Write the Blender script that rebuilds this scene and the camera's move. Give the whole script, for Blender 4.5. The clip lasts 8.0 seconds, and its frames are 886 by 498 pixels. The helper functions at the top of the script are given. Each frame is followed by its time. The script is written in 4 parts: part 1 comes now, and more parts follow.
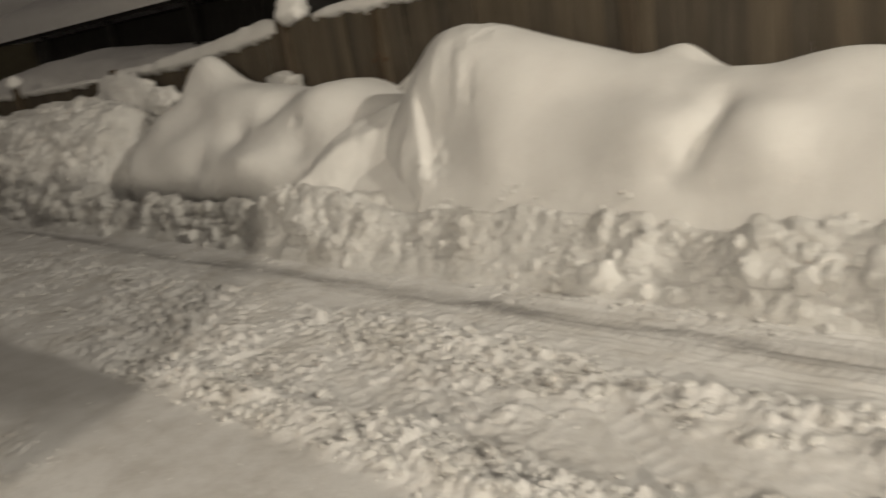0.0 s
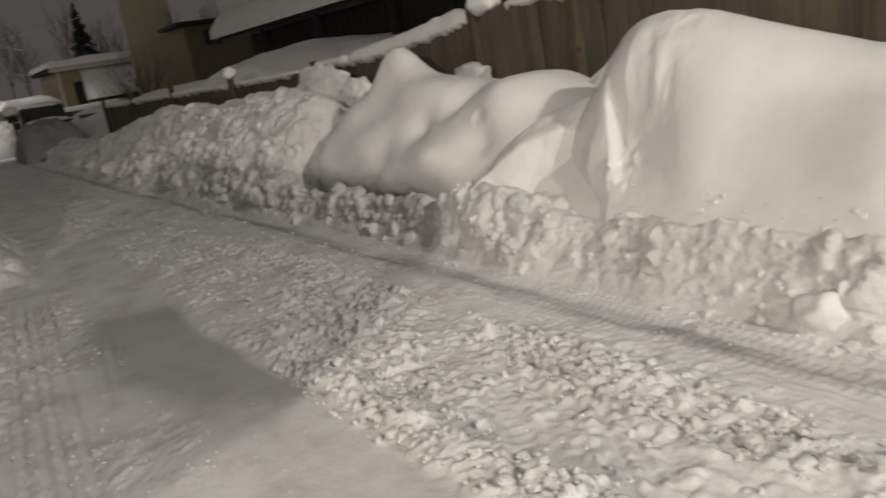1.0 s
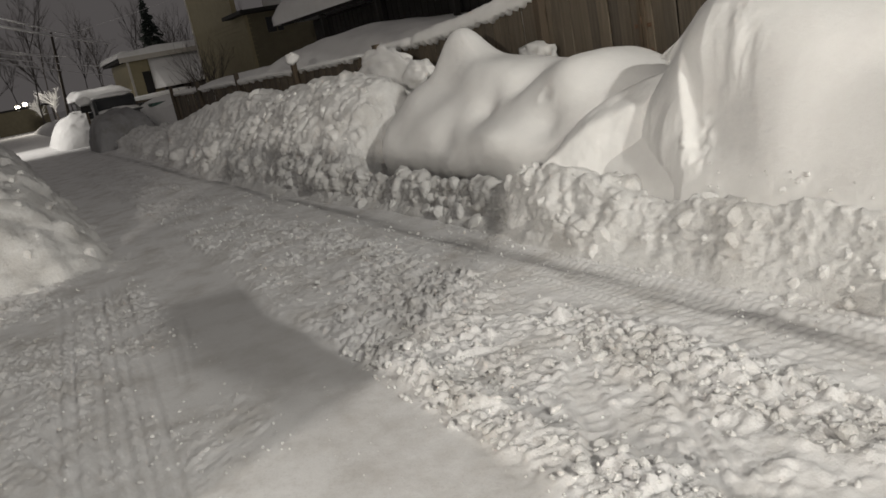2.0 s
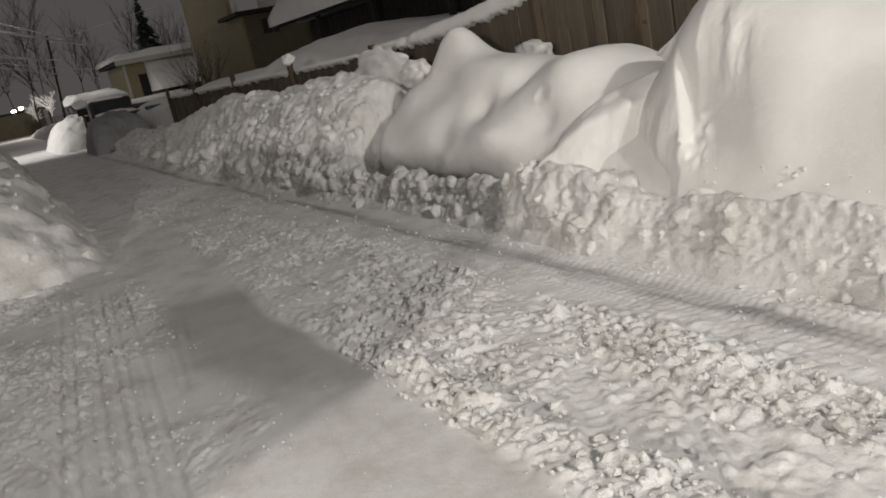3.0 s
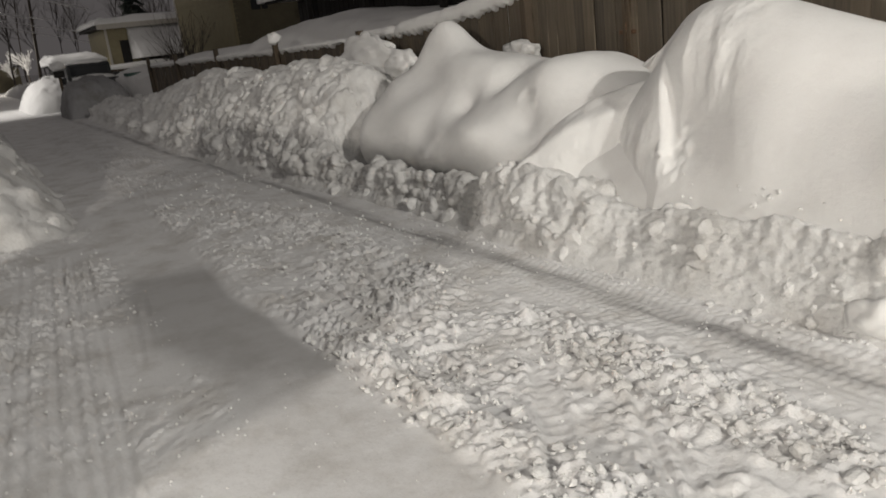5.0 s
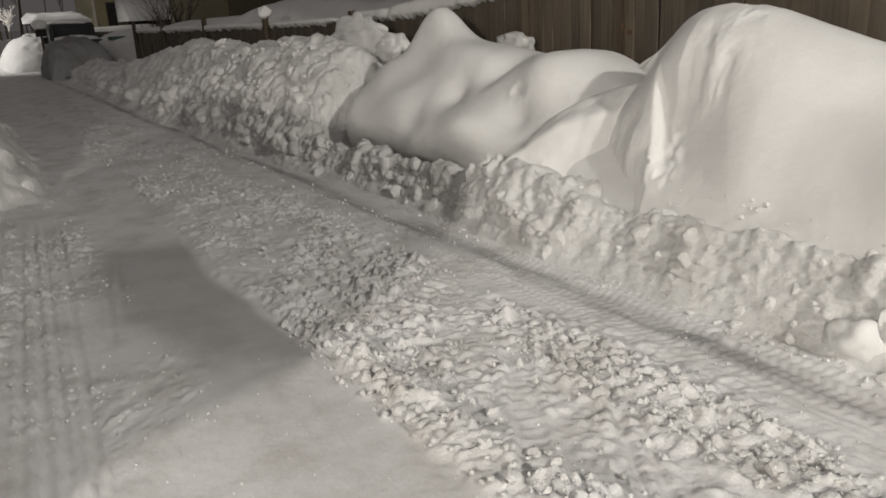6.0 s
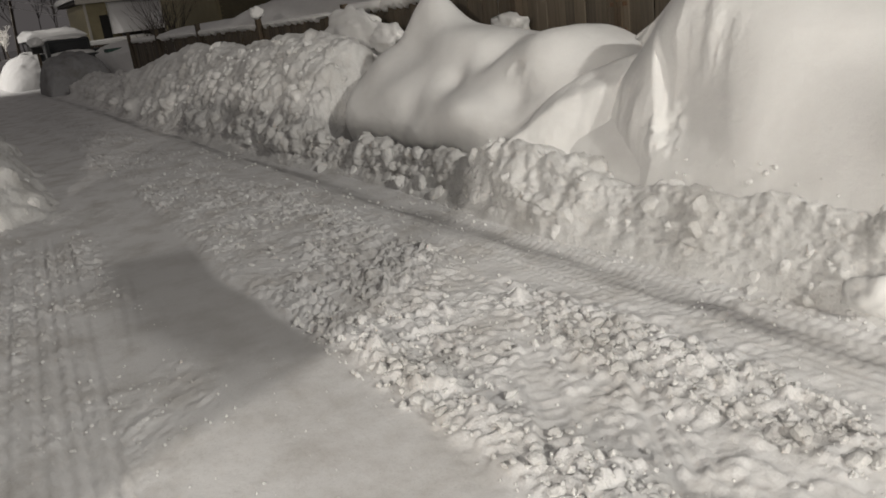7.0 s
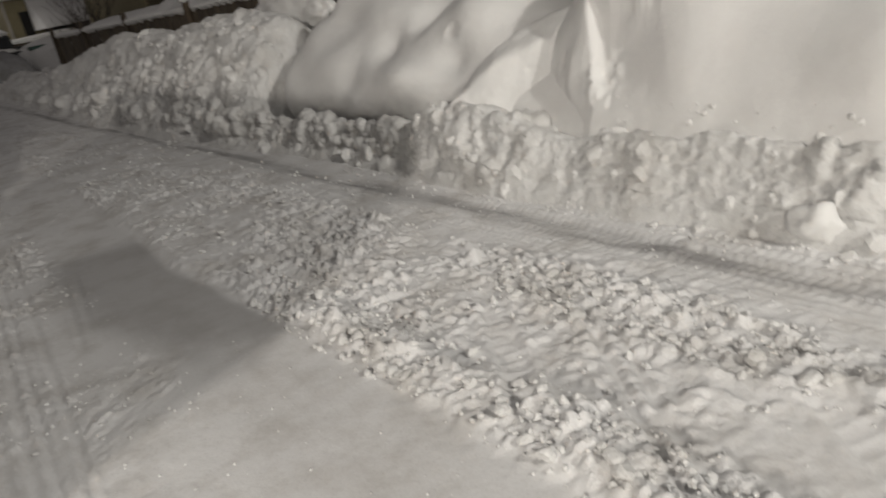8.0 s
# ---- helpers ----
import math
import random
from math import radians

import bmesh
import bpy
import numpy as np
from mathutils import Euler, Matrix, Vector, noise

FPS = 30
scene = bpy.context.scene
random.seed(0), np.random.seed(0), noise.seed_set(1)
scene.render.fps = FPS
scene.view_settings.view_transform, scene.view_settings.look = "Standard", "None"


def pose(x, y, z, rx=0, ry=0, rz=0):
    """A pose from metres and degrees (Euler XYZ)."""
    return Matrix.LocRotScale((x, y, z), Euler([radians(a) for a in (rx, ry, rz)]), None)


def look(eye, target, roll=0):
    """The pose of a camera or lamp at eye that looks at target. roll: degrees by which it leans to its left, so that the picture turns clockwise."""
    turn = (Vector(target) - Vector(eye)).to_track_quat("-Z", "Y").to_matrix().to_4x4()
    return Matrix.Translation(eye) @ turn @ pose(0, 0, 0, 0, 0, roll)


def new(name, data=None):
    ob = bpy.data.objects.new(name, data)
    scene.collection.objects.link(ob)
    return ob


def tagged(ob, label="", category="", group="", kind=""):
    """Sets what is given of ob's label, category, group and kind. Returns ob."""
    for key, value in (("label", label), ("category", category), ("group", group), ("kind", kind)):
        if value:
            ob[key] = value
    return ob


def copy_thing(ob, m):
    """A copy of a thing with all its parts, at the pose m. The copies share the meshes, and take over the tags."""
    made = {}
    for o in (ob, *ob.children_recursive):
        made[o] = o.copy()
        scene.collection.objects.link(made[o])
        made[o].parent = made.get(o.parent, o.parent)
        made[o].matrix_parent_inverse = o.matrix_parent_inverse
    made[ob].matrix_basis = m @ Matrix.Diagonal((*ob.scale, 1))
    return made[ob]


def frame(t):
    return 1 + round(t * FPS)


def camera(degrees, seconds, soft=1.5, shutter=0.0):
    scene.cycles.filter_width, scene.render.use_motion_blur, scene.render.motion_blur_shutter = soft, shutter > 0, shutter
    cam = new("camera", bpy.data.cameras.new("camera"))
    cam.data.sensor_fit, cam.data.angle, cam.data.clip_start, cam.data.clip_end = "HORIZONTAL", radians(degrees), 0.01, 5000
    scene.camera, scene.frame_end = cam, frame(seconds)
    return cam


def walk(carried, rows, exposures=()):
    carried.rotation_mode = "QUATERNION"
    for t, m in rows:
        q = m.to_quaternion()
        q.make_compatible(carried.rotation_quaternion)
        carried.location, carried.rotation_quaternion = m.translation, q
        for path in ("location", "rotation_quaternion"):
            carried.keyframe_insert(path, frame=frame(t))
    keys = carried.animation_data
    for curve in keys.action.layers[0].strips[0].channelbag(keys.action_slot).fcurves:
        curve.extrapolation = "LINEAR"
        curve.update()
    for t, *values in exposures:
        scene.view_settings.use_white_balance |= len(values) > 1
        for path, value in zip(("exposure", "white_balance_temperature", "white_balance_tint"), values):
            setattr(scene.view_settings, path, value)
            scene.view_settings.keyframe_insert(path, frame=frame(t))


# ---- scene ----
cam = camera(60.0, 8.0, soft=1.6, shutter=0.7)
PATH = [
    (0.0, (0.337, -0.349, 1.743), (-0.833, 0.925, 1.246), -8.5),
    (0.5, (0.171, -0.166, 1.736), (-1.185, 0.915, 1.249), -8.9),
    (1.0, (0.068, 0.016, 1.759), (-1.393, 0.962, 1.3), -9.4),
    (1.5, (-0.008, 0.009, 1.756), (-1.524, 0.859, 1.288), -9.8),
    (2.8, (-0.017, -0.008, 1.749), (-1.552, 0.802, 1.274), -11.6),
    (3.0, (-0.005, -0.008, 1.747), (-1.534, 0.815, 1.273), -11.5),
    (3.5, (0.0, 0.0, 1.743), (-1.52, 0.84, 1.269), -11.2),
    (4.0, (-0.006, 0.002, 1.741), (-1.524, 0.846, 1.266), -10.5),
    (4.5, (-0.012, 0.01, 1.744), (-1.524, 0.861, 1.264), -9.2),
    (6.0, (-0.12, 0.029, 1.783), (-1.579, 0.938, 1.246), -2.7),
    (6.5, (-0.132, 0.034, 1.781), (-1.598, 0.926, 1.236), -4.5),
    (7.0, (-0.139, 0.058, 1.756), (-1.605, 0.94, 1.197), -7.0),
    (7.5, (-0.131, 0.074, 1.73), (-1.586, 0.959, 1.148), -9.4),
    (8.0, (-0.121, 0.067, 1.714), (-1.516, 1.01, 1.078), -11.3),
]
walk(cam, [(t, look(eye, target, roll)) for t, eye, target, roll in PATH],
     exposures=[(0.0, -0.42, 7450, 10), (0.5, -0.32, 7250, 10), (1.0, -0.14, 6750, 10), (1.5, -0.02, 6550, 10), (3.0, 0.0, 6520, 11), (5.0, 0.0, 6520, 11), (6.0, -0.06, 6530, 11), (7.0, -0.08, 6530, 11), (8.0, -0.17, 6530, 11)])

# world: a dull overcast night sky, lit from below by the town
world = bpy.data.worlds.new("night_sky")
scene.world = world
world.use_nodes = True
bg = world.node_tree.nodes["Background"]
bg.inputs["Color"].default_value = (0.077, 0.071, 0.070, 1)
bg.inputs["Strength"].default_value = 1.0


def lamp(name, place, watts, colour, radius):
    data = bpy.data.lights.new(name, "POINT")
    data.energy, data.color, data.shadow_soft_size = watts, colour, radius
    ob = new(name, data)
    ob.location = place
    return ob


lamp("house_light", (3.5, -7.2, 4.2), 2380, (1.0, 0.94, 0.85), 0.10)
lamp("street_light_near", (13.0, 3.8, 9.5), 6500, (0.985, 0.952, 0.875), 0.25)
# overhead fill added to lift the shaded ground; no such lamp is known
lamp("drive_fill_light", (3.0, 0.5, 8.5), 430, (0.985, 0.955, 0.88), 0.35)
# added in front of the far snowy trees to brighten them, apart from the porch lamps
lamp("tree_fill_light", (-87.0, 4.6, 4.6), 900, (1.0, 0.93, 0.82), 0.2)
# unseen fill added beside the overhead cables to brighten them
lamp("cable_fill_light", (-48.0, 0.0, 8.4), 330, (1.0, 0.95, 0.88), 0.25)


def shaded_lamp(name, place, target, watts, colour, cone):
    data = bpy.data.lights.new(name, "SPOT")
    data.energy, data.color, data.shadow_soft_size, data.spot_size, data.spot_blend = watts, colour, 0.2, radians(cone), 0.6
    ob = new(name, data)
    ob.matrix_world = look(place, target)
    return ob


shaded_lamp("street_light_far", (-42.5, -4.5, 7.0), (-42.0, 1.4, 0.0), 2900, (1.0, 0.96, 0.9), 72)


# ---- materials ----
def mat(name, colour=(0.8, 0.8, 0.8), rough=0.6):
    m = bpy.data.materials.new(name)
    m.use_nodes = True
    b = m.node_tree.nodes["Principled BSDF"]
    b.inputs["Base Color"].default_value = (*colour, 1)
    b.inputs["Roughness"].default_value = rough
    return m, m.node_tree.nodes, m.node_tree.links, b


def noise_node(n, l, scale, detail=6.0, rough=0.6, vec=None):
    k = n.new("ShaderNodeTexNoise")
    k.inputs["Scale"].default_value, k.inputs["Detail"].default_value, k.inputs["Roughness"].default_value = scale, detail, rough
    if vec is not None:
        l.new(vec, k.inputs["Vector"])
    return k.outputs["Fac"]


def ramp(n, l, fac, a, ca, b, cb):
    r = n.new("ShaderNodeValToRGB")
    r.color_ramp.elements[0].position, r.color_ramp.elements[0].color = a, (*ca, 1)
    r.color_ramp.elements[1].position, r.color_ramp.elements[1].color = b, (*cb, 1)
    l.new(fac, r.inputs["Fac"])
    return r.outputs["Color"]


def bump(n, l, b, height, dist, strength=1.0, under=None):
    k = n.new("ShaderNodeBump")
    k.inputs["Distance"].default_value, k.inputs["Strength"].default_value = dist, strength
    l.new(height, k.inputs["Height"])
    if under is not None:
        l.new(under, k.inputs["Normal"])
    l.new(k.outputs["Normal"], b.inputs["Normal"])
    return k.outputs["Normal"]


def place_vec(n, l, sx=1, sy=1, sz=1):
    g = n.new("ShaderNodeNewGeometry")
    m = n.new("ShaderNodeMapping")
    m.inputs["Scale"].default_value = (sx, sy, sz)
    l.new(g.outputs["Position"], m.inputs["Vector"])
    return m.outputs["Vector"]


def mix(n, l, fac, a, b):
    m = n.new("ShaderNodeMix")
    m.data_type = "RGBA"
    l.new(fac, m.inputs[0]) if not isinstance(fac, float) else None
    for k, v in ((6, a), (7, b)):
        if isinstance(v, tuple):
            m.inputs[k].default_value = (*v, 1)
        else:
            l.new(v, m.inputs[k])
    return m.outputs[2]


def snow_material(name, coarse, fine, tone=(0.80, 0.80, 0.80), dirt=(0.60, 0.585, 0.565), packed=False, specks=0.5):
    m, n, l, b = mat(name, tone, 0.75)
    v = place_vec(n, l)
    b.inputs["Specular IOR Level"].default_value = 0.25
    col = ramp(n, l, noise_node(n, l, 2.3, 8, 0.65, v), 0.32, dirt, 0.55, tone)
    spots = ramp(n, l, noise_node(n, l, 70, 3, 0.7, v), 0.30, (0.72, 0.71, 0.70), 0.48, (1, 1, 1))
    k = n.new("ShaderNodeMix")
    k.data_type, k.blend_type = "RGBA", "MULTIPLY"
    k.inputs[0].default_value = specks
    l.new(col, k.inputs[6]), l.new(spots, k.inputs[7])
    col = k.outputs[2]
    if packed:
        a = n.new("ShaderNodeAttribute")
        a.attribute_name = "packed"
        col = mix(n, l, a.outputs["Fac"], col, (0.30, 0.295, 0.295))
    l.new(col, b.inputs["Base Color"])
    under = None
    if packed:
        k = n.new("ShaderNodeBump")
        k.inputs["Distance"].default_value = 0.012
        a = n.new("ShaderNodeAttribute")
        a.attribute_name = "broken"
        l.new(a.outputs["Fac"], k.inputs["Strength"])
        l.new(noise_node(n, l, 38, 5, 0.65, v), k.inputs["Height"])
        under = k.outputs["Normal"]
    under = bump(n, l, b, noise_node(n, l, 22, 6, 0.6, v), coarse, 1.0, under)
    bump(n, l, b, noise_node(n, l, 140, 4, 0.7, v), fine, 1.0, under)
    return m


SNOW_ROAD = snow_material("packed_road_snow", 0.0026, 0.0016, packed=True, specks=0.35)
SNOW_ROUGH = snow_material("ploughed_snow", 0.016, 0.007, (0.81, 0.81, 0.80), (0.66, 0.65, 0.63))
SNOW_SMOOTH = snow_material("drifted_snow", 0.004, 0.003, (0.83, 0.83, 0.82), (0.78, 0.775, 0.765), specks=0.08)
# snow darkened in its colour for the far heap's unlit near side
SNOW_SHADED = snow_material("shaded_heap_snow", 0.012, 0.004, (0.30, 0.30, 0.31), (0.22, 0.215, 0.21))
SNOW_CLOD = snow_material("snow_clods", 0.012, 0.006, (0.82, 0.82, 0.81), (0.64, 0.63, 0.61))


def wood_material(name, light, dark, scale=1.0):
    m, n, l, b = mat(name, light, 0.8)
    v = place_vec(n, l, 30 * scale, 30 * scale, 1.2 * scale)
    grain = noise_node(n, l, 1.0, 8, 0.65, v)
    info = n.new("ShaderNodeObjectInfo")
    col = ramp(n, l, grain, 0.3, dark, 0.7, light)
    tint = ramp(n, l, info.outputs["Random"], 0.0, (0.62, 0.62, 0.64), 1.0, (1.1, 1.06, 1.0))
    k = n.new("ShaderNodeMix")
    k.data_type, k.blend_type = "RGBA", "MULTIPLY"
    k.inputs[0].default_value = 1.0
    l.new(col, k.inputs[6]), l.new(tint, k.inputs[7])
    l.new(k.outputs[2], b.inputs["Base Color"])
    bump(n, l, b, grain, 0.004)
    return m


def plain_material(name, colour, rough=0.6, scale=8.0, amount=0.25, relief=0.002, metal=0.0):
    m, n, l, b = mat(name, colour, rough)
    b.inputs["Metallic"].default_value = metal
    f = noise_node(n, l, scale, 8, 0.65, place_vec(n, l))
    lo = tuple(c * (1 - amount) for c in colour)
    hi = tuple(min(1, c * (1 + amount)) for c in colour)
    l.new(ramp(n, l, f, 0.3, lo, 0.7, hi), b.inputs["Base Color"])
    bump(n, l, b, f, relief)
    return m


FENCE_WOOD = wood_material("weathered_fence_wood", (0.155, 0.130, 0.098), (0.080, 0.067, 0.050))
POST_WOOD = wood_material("dark_post_wood", (0.10, 0.075, 0.05), (0.05, 0.037, 0.024))
POLE_WOOD = wood_material("creosoted_pole_wood", (0.06, 0.05, 0.042), (0.03, 0.025, 0.02))
BARK = wood_material("bare_bark", (0.12, 0.105, 0.095), (0.06, 0.053, 0.047))
NEEDLES = plain_material("spruce_needles", (0.03, 0.04, 0.035), 0.8, 30, 0.4)
IRON = plain_material("rusty_iron", (0.10, 0.055, 0.03), 0.7, 40, 0.5)
SIDING = plain_material("yellow_siding", (0.27, 0.235, 0.14), 0.7, 3, 0.12)
# darker copy of the yellow siding, with the shaded side's tone put in
SIDING_SHADED = plain_material("shaded_yellow_siding", (0.12, 0.105, 0.065), 0.7, 3, 0.15)
# near-black: the darkness under the outbuilding's eave is put into this colour
WALL_DARK = plain_material("near_black_boards", (0.012, 0.011, 0.010), 0.8, 4, 0.3)
TRIM = plain_material("pale_trim", (0.5, 0.47, 0.42), 0.6, 10, 0.1)
WIRE = plain_material("cable_sheath", (0.85, 0.85, 0.85), 0.5)
CAR_PAINT = plain_material("dark_car_paint", (0.03, 0.033, 0.035), 0.35, 20, 0.3, 0.0)
GREEN_TARP = plain_material("green_boards", (0.03, 0.075, 0.06), 0.7, 6, 0.3)
TYRE = plain_material("tyre_rubber", (0.02, 0.02, 0.02), 0.9)
PLASTER = plain_material("house_render", (0.45, 0.43, 0.40), 0.8, 2, 0.1)
GLASS, _n, _l, _b = mat("dark_glass", (0.02, 0.022, 0.025), 0.08)
GLOW, _n, _l, _b = mat("lamp_glass", (0.9, 0.85, 0.75), 0.4)
_b.inputs["Emission Color"].default_value = (1.0, 0.9, 0.72, 1)
_b.inputs["Emission Strength"].default_value = 14.0


# ---- building helpers ----
def obj(name, mesh, material, parent=None, label=""):
    mesh.materials.append(material)
    ob = new(name, mesh)
    if parent is not None:
        ob.parent = parent
    if label:
        ob["label"] = label
    return ob


def part(name, bm, material, parent=None, label="", smooth=False):
    me = bpy.data.meshes.new(name)
    bmesh.ops.recalc_face_normals(bm, faces=bm.faces)
    bm.to_mesh(me)
    bm.free()
    if smooth:
        me.polygons.foreach_set("use_smooth", [True] * len(me.polygons))
    return obj(name, me, material, parent, label)


def empty(name, place=(0, 0, 0)):
    ob = new(name)
    ob.location = place
    return ob


def add_box(bm, lo, hi, bevel=0.0):
    lo, hi = Vector(lo), Vector(hi)
    m = Matrix.LocRotScale((lo + hi) / 2, None, hi - lo)
    r = bmesh.ops.create_cube(bm, size=1, matrix=m)
    if bevel:
        edges = list({e for v in r["verts"] for e in v.link_edges})
        bmesh.ops.bevel(bm, geom=edges, offset=bevel, segments=2, affect="EDGES", profile=0.5)
    return r


def box(lo, hi, bevel=0.0):
    bm = bmesh.new()
    add_box(bm, lo, hi, bevel)
    return bm


def add_rod(bm, a, b, r0, r1, sides=7):
    a, b = Vector(a), Vector(b)
    d = b - a
    m = Matrix.Translation((a + b) / 2) @ d.to_track_quat("Z", "Y").to_matrix().to_4x4()
    return bmesh.ops.create_cone(bm, cap_ends=True, segments=sides, radius1=r0, radius2=r1, depth=d.length, matrix=m)


def rod(a, b, r0, r1, sides=8):
    bm = bmesh.new()
    add_rod(bm, a, b, r0, r1, sides)
    return bm


# value noise on a lattice, for whole arrays at once
RNG = np.random.RandomState(7)
LATTICE = RNG.rand(512, 512)


def vnoise(x, y):
    xi, yi = np.floor(x).astype(int), np.floor(y).astype(int)
    u, v = x - xi, y - yi
    u, v = u * u * u * (u * (6 * u - 15) + 10), v * v * v * (v * (6 * v - 15) + 10)
    a, b = LATTICE[xi % 512, yi % 512], LATTICE[(xi + 1) % 512, yi % 512]
    c, d = LATTICE[xi % 512, (yi + 1) % 512], LATTICE[(xi + 1) % 512, (yi + 1) % 512]
    return (a * (1 - u) + b * u) * (1 - v) + (c * (1 - u) + d * u) * v - 0.5


def fbm(x, y, octaves=5, gain=0.5):
    z, amp = 0, 1.0
    for k in range(octaves):
        z = z + amp * vnoise(x * 2 ** k + 31.7 * k, y * 2 ** k + 11.3 * k)
        amp *= gain
    return z


CUBE = RNG.rand(64, 64, 64)
SPOTS = RNG.rand(48, 48, 48, 4)


def vnoise3(p):
    i = np.floor(p).astype(int)
    u = p - i
    u = u * u * (3 - 2 * u)
    z = 0
    for dx in (0, 1):
        for dy in (0, 1):
            for dz in (0, 1):
                w = (u[..., 0] if dx else 1 - u[..., 0]) * (u[..., 1] if dy else 1 - u[..., 1]) * (u[..., 2] if dz else 1 - u[..., 2])
                z = z + w * CUBE[(i[..., 0] + dx) % 64, (i[..., 1] + dy) % 64, (i[..., 2] + dz) % 64]
    return z - 0.5


def fbm3(p, octaves=4, gain=0.5):
    z, amp = 0, 1.0
    for k in range(octaves):
        z = z + amp * vnoise3(p * 2 ** k + 13.7 * k)
        amp *= gain
    return z


def clods3(p, cell, power=1.5, flat=False):
    """Broken blocks: each cell of a Voronoi pattern stands out by its own height, with cracks between."""
    q = p / cell
    i = np.floor(q).astype(int)
    f1, f2 = np.full(q.shape[:-1], 9.0), np.full(q.shape[:-1], 9.0)
    own = np.zeros(q.shape[:-1])
    for dx in (-1, 0, 1):
        for dy in (-1, 0, 1):
            for dz in ((0,) if flat else (-1, 0, 1)):
                c = i + np.array((dx, dy, dz))
                spot = SPOTS[c[..., 0] % 48, c[..., 1] % 48, c[..., 2] % 48]
                off = c + spot[..., :3] - q
                if flat:
                    off = off[..., :2]
                d = np.sqrt((off ** 2).sum(-1))
                nearer = d < f1
                f2 = np.where(nearer, f1, np.minimum(f2, d))
                own = np.where(nearer, spot[..., 3], own)
                f1 = np.where(nearer, d, f1)
    return own ** power * np.clip((f2 - f1) * 2.6, 0, 1) ** 0.6


def lumps2(p, cell, power=2.0):
    """Rounded lumps of uneven size strewn over a plane."""
    q = p[..., :2] / cell
    i = np.floor(q).astype(int)
    z = np.zeros(q.shape[:-1])
    for dx in (-1, 0, 1):
        for dy in (-1, 0, 1):
            c = i + np.array((dx, dy))
            spot = SPOTS[c[..., 0] % 48, c[..., 1] % 48, (c[..., 0] // 48 + 7 * (c[..., 1] // 48)) % 48]
            off = c + spot[..., :2] - q
            size = 0.25 + 0.5 * spot[..., 3] ** power
            d = ((off[..., 0] * (0.8 + 0.5 * spot[..., 2])) ** 2 + (off[..., 1] * (1.2 - 0.4 * spot[..., 2])) ** 2) / size ** 2
            z = np.maximum(z, spot[..., 3] ** power * np.clip(1 - d, 0, 1) ** 0.6)
    return z


def step(a, b, x):
    t = np.clip((x - a) / (b - a), 0, 1)
    return t * t * (3 - 2 * t)


def curve(x, *points):
    """A smooth line through (x, height) pairs."""
    px, pz = [p[0] for p in points], [p[1] for p in points]
    return sum(np.interp(x + d, px, pz) for d in (-0.12, -0.06, 0, 0.06, 0.12)) / 5


def steps(*pieces):
    """Grid lines: (from, to, spacing at from, spacing at to) one after another."""
    out = []
    for a, b, s0, s1 in pieces:
        p = a
        while p < b - 1e-6:
            out.append(p)
            p += s0 + (s1 - s0) * (p - a) / (b - a)
    out.append(pieces[-1][1])
    return np.array(out)


def outward(p):
    """Unit normals of a grid of points."""
    n = np.cross(np.gradient(p, axis=0), np.gradient(p, axis=1))
    return n / (np.linalg.norm(n, axis=-1, keepdims=True) + 1e-9)


def sweep(xs, sections, count):
    """A grid along x whose cross-sections run evenly through the (y, z) points of each section."""
    out = np.zeros((len(xs), count, 3))
    for k, x in enumerate(xs):
        yz = np.array([(py[k], pz[k]) for py, pz in sections])
        run = np.concatenate([[0], np.cumsum(np.hypot(*np.diff(yz, axis=0).T) + 1e-4)])
        s = np.linspace(0, run[-1], count)
        out[k, :, 0], out[k, :, 1], out[k, :, 2] = x, np.interp(s, run, yz[:, 0]), np.interp(s, run, yz[:, 1])
    return out


def sheet(name, xs, ys, z, material, attribute=None, bottom=None):
    gx, gy = np.meshgrid(xs, ys, indexing="ij")
    return surface(name, np.stack([gx, gy, z], -1), material, attribute, bottom)


def surface(name, grid, material, attribute=None, bottom=None):
    """A height field as a mesh; bottom: the level to which its rim is closed."""
    nx, ny = grid.shape[:2]
    co = grid.reshape(-1, 3)
    i = np.arange(nx * ny).reshape(nx, ny)
    quads = np.stack([i[:-1, :-1], i[1:, :-1], i[1:, 1:], i[:-1, 1:]], -1).reshape(-1, 4)
    if bottom is not None:
        rim = np.concatenate([i[:, 0], i[-1, 1:], i[-2::-1, -1], i[0, -2:0:-1]])
        low = co[rim].copy()
        low[:, 2] = bottom
        k = np.arange(len(rim)) + len(co)
        nxt = np.roll(np.arange(len(rim)), -1)
        quads = np.concatenate([quads, np.stack([rim[nxt], rim, k, k[nxt]], -1)])
        co = np.concatenate([co, low])
    me = bpy.data.meshes.new(name)
    me.vertices.add(len(co))
    me.vertices.foreach_set("co", co.astype(np.float32).ravel())
    me.loops.add(quads.size)
    me.loops.foreach_set("vertex_index", quads.astype(np.int32).ravel())
    me.polygons.add(len(quads))
    me.polygons.foreach_set("loop_start", np.arange(0, quads.size, 4, dtype=np.int32))
    me.polygons.foreach_set("use_smooth", np.ones(len(quads), dtype=bool))
    me.update(calc_edges=True)
    if attribute is not None:
        for key, field in attribute.items():
            layer = me.attributes.new(key, "FLOAT", "POINT")
            values = np.zeros(len(co), dtype=np.float32)
            values[:nx * ny] = field.ravel()
            layer.data.foreach_set("value", values)
    return obj(name, me, material)


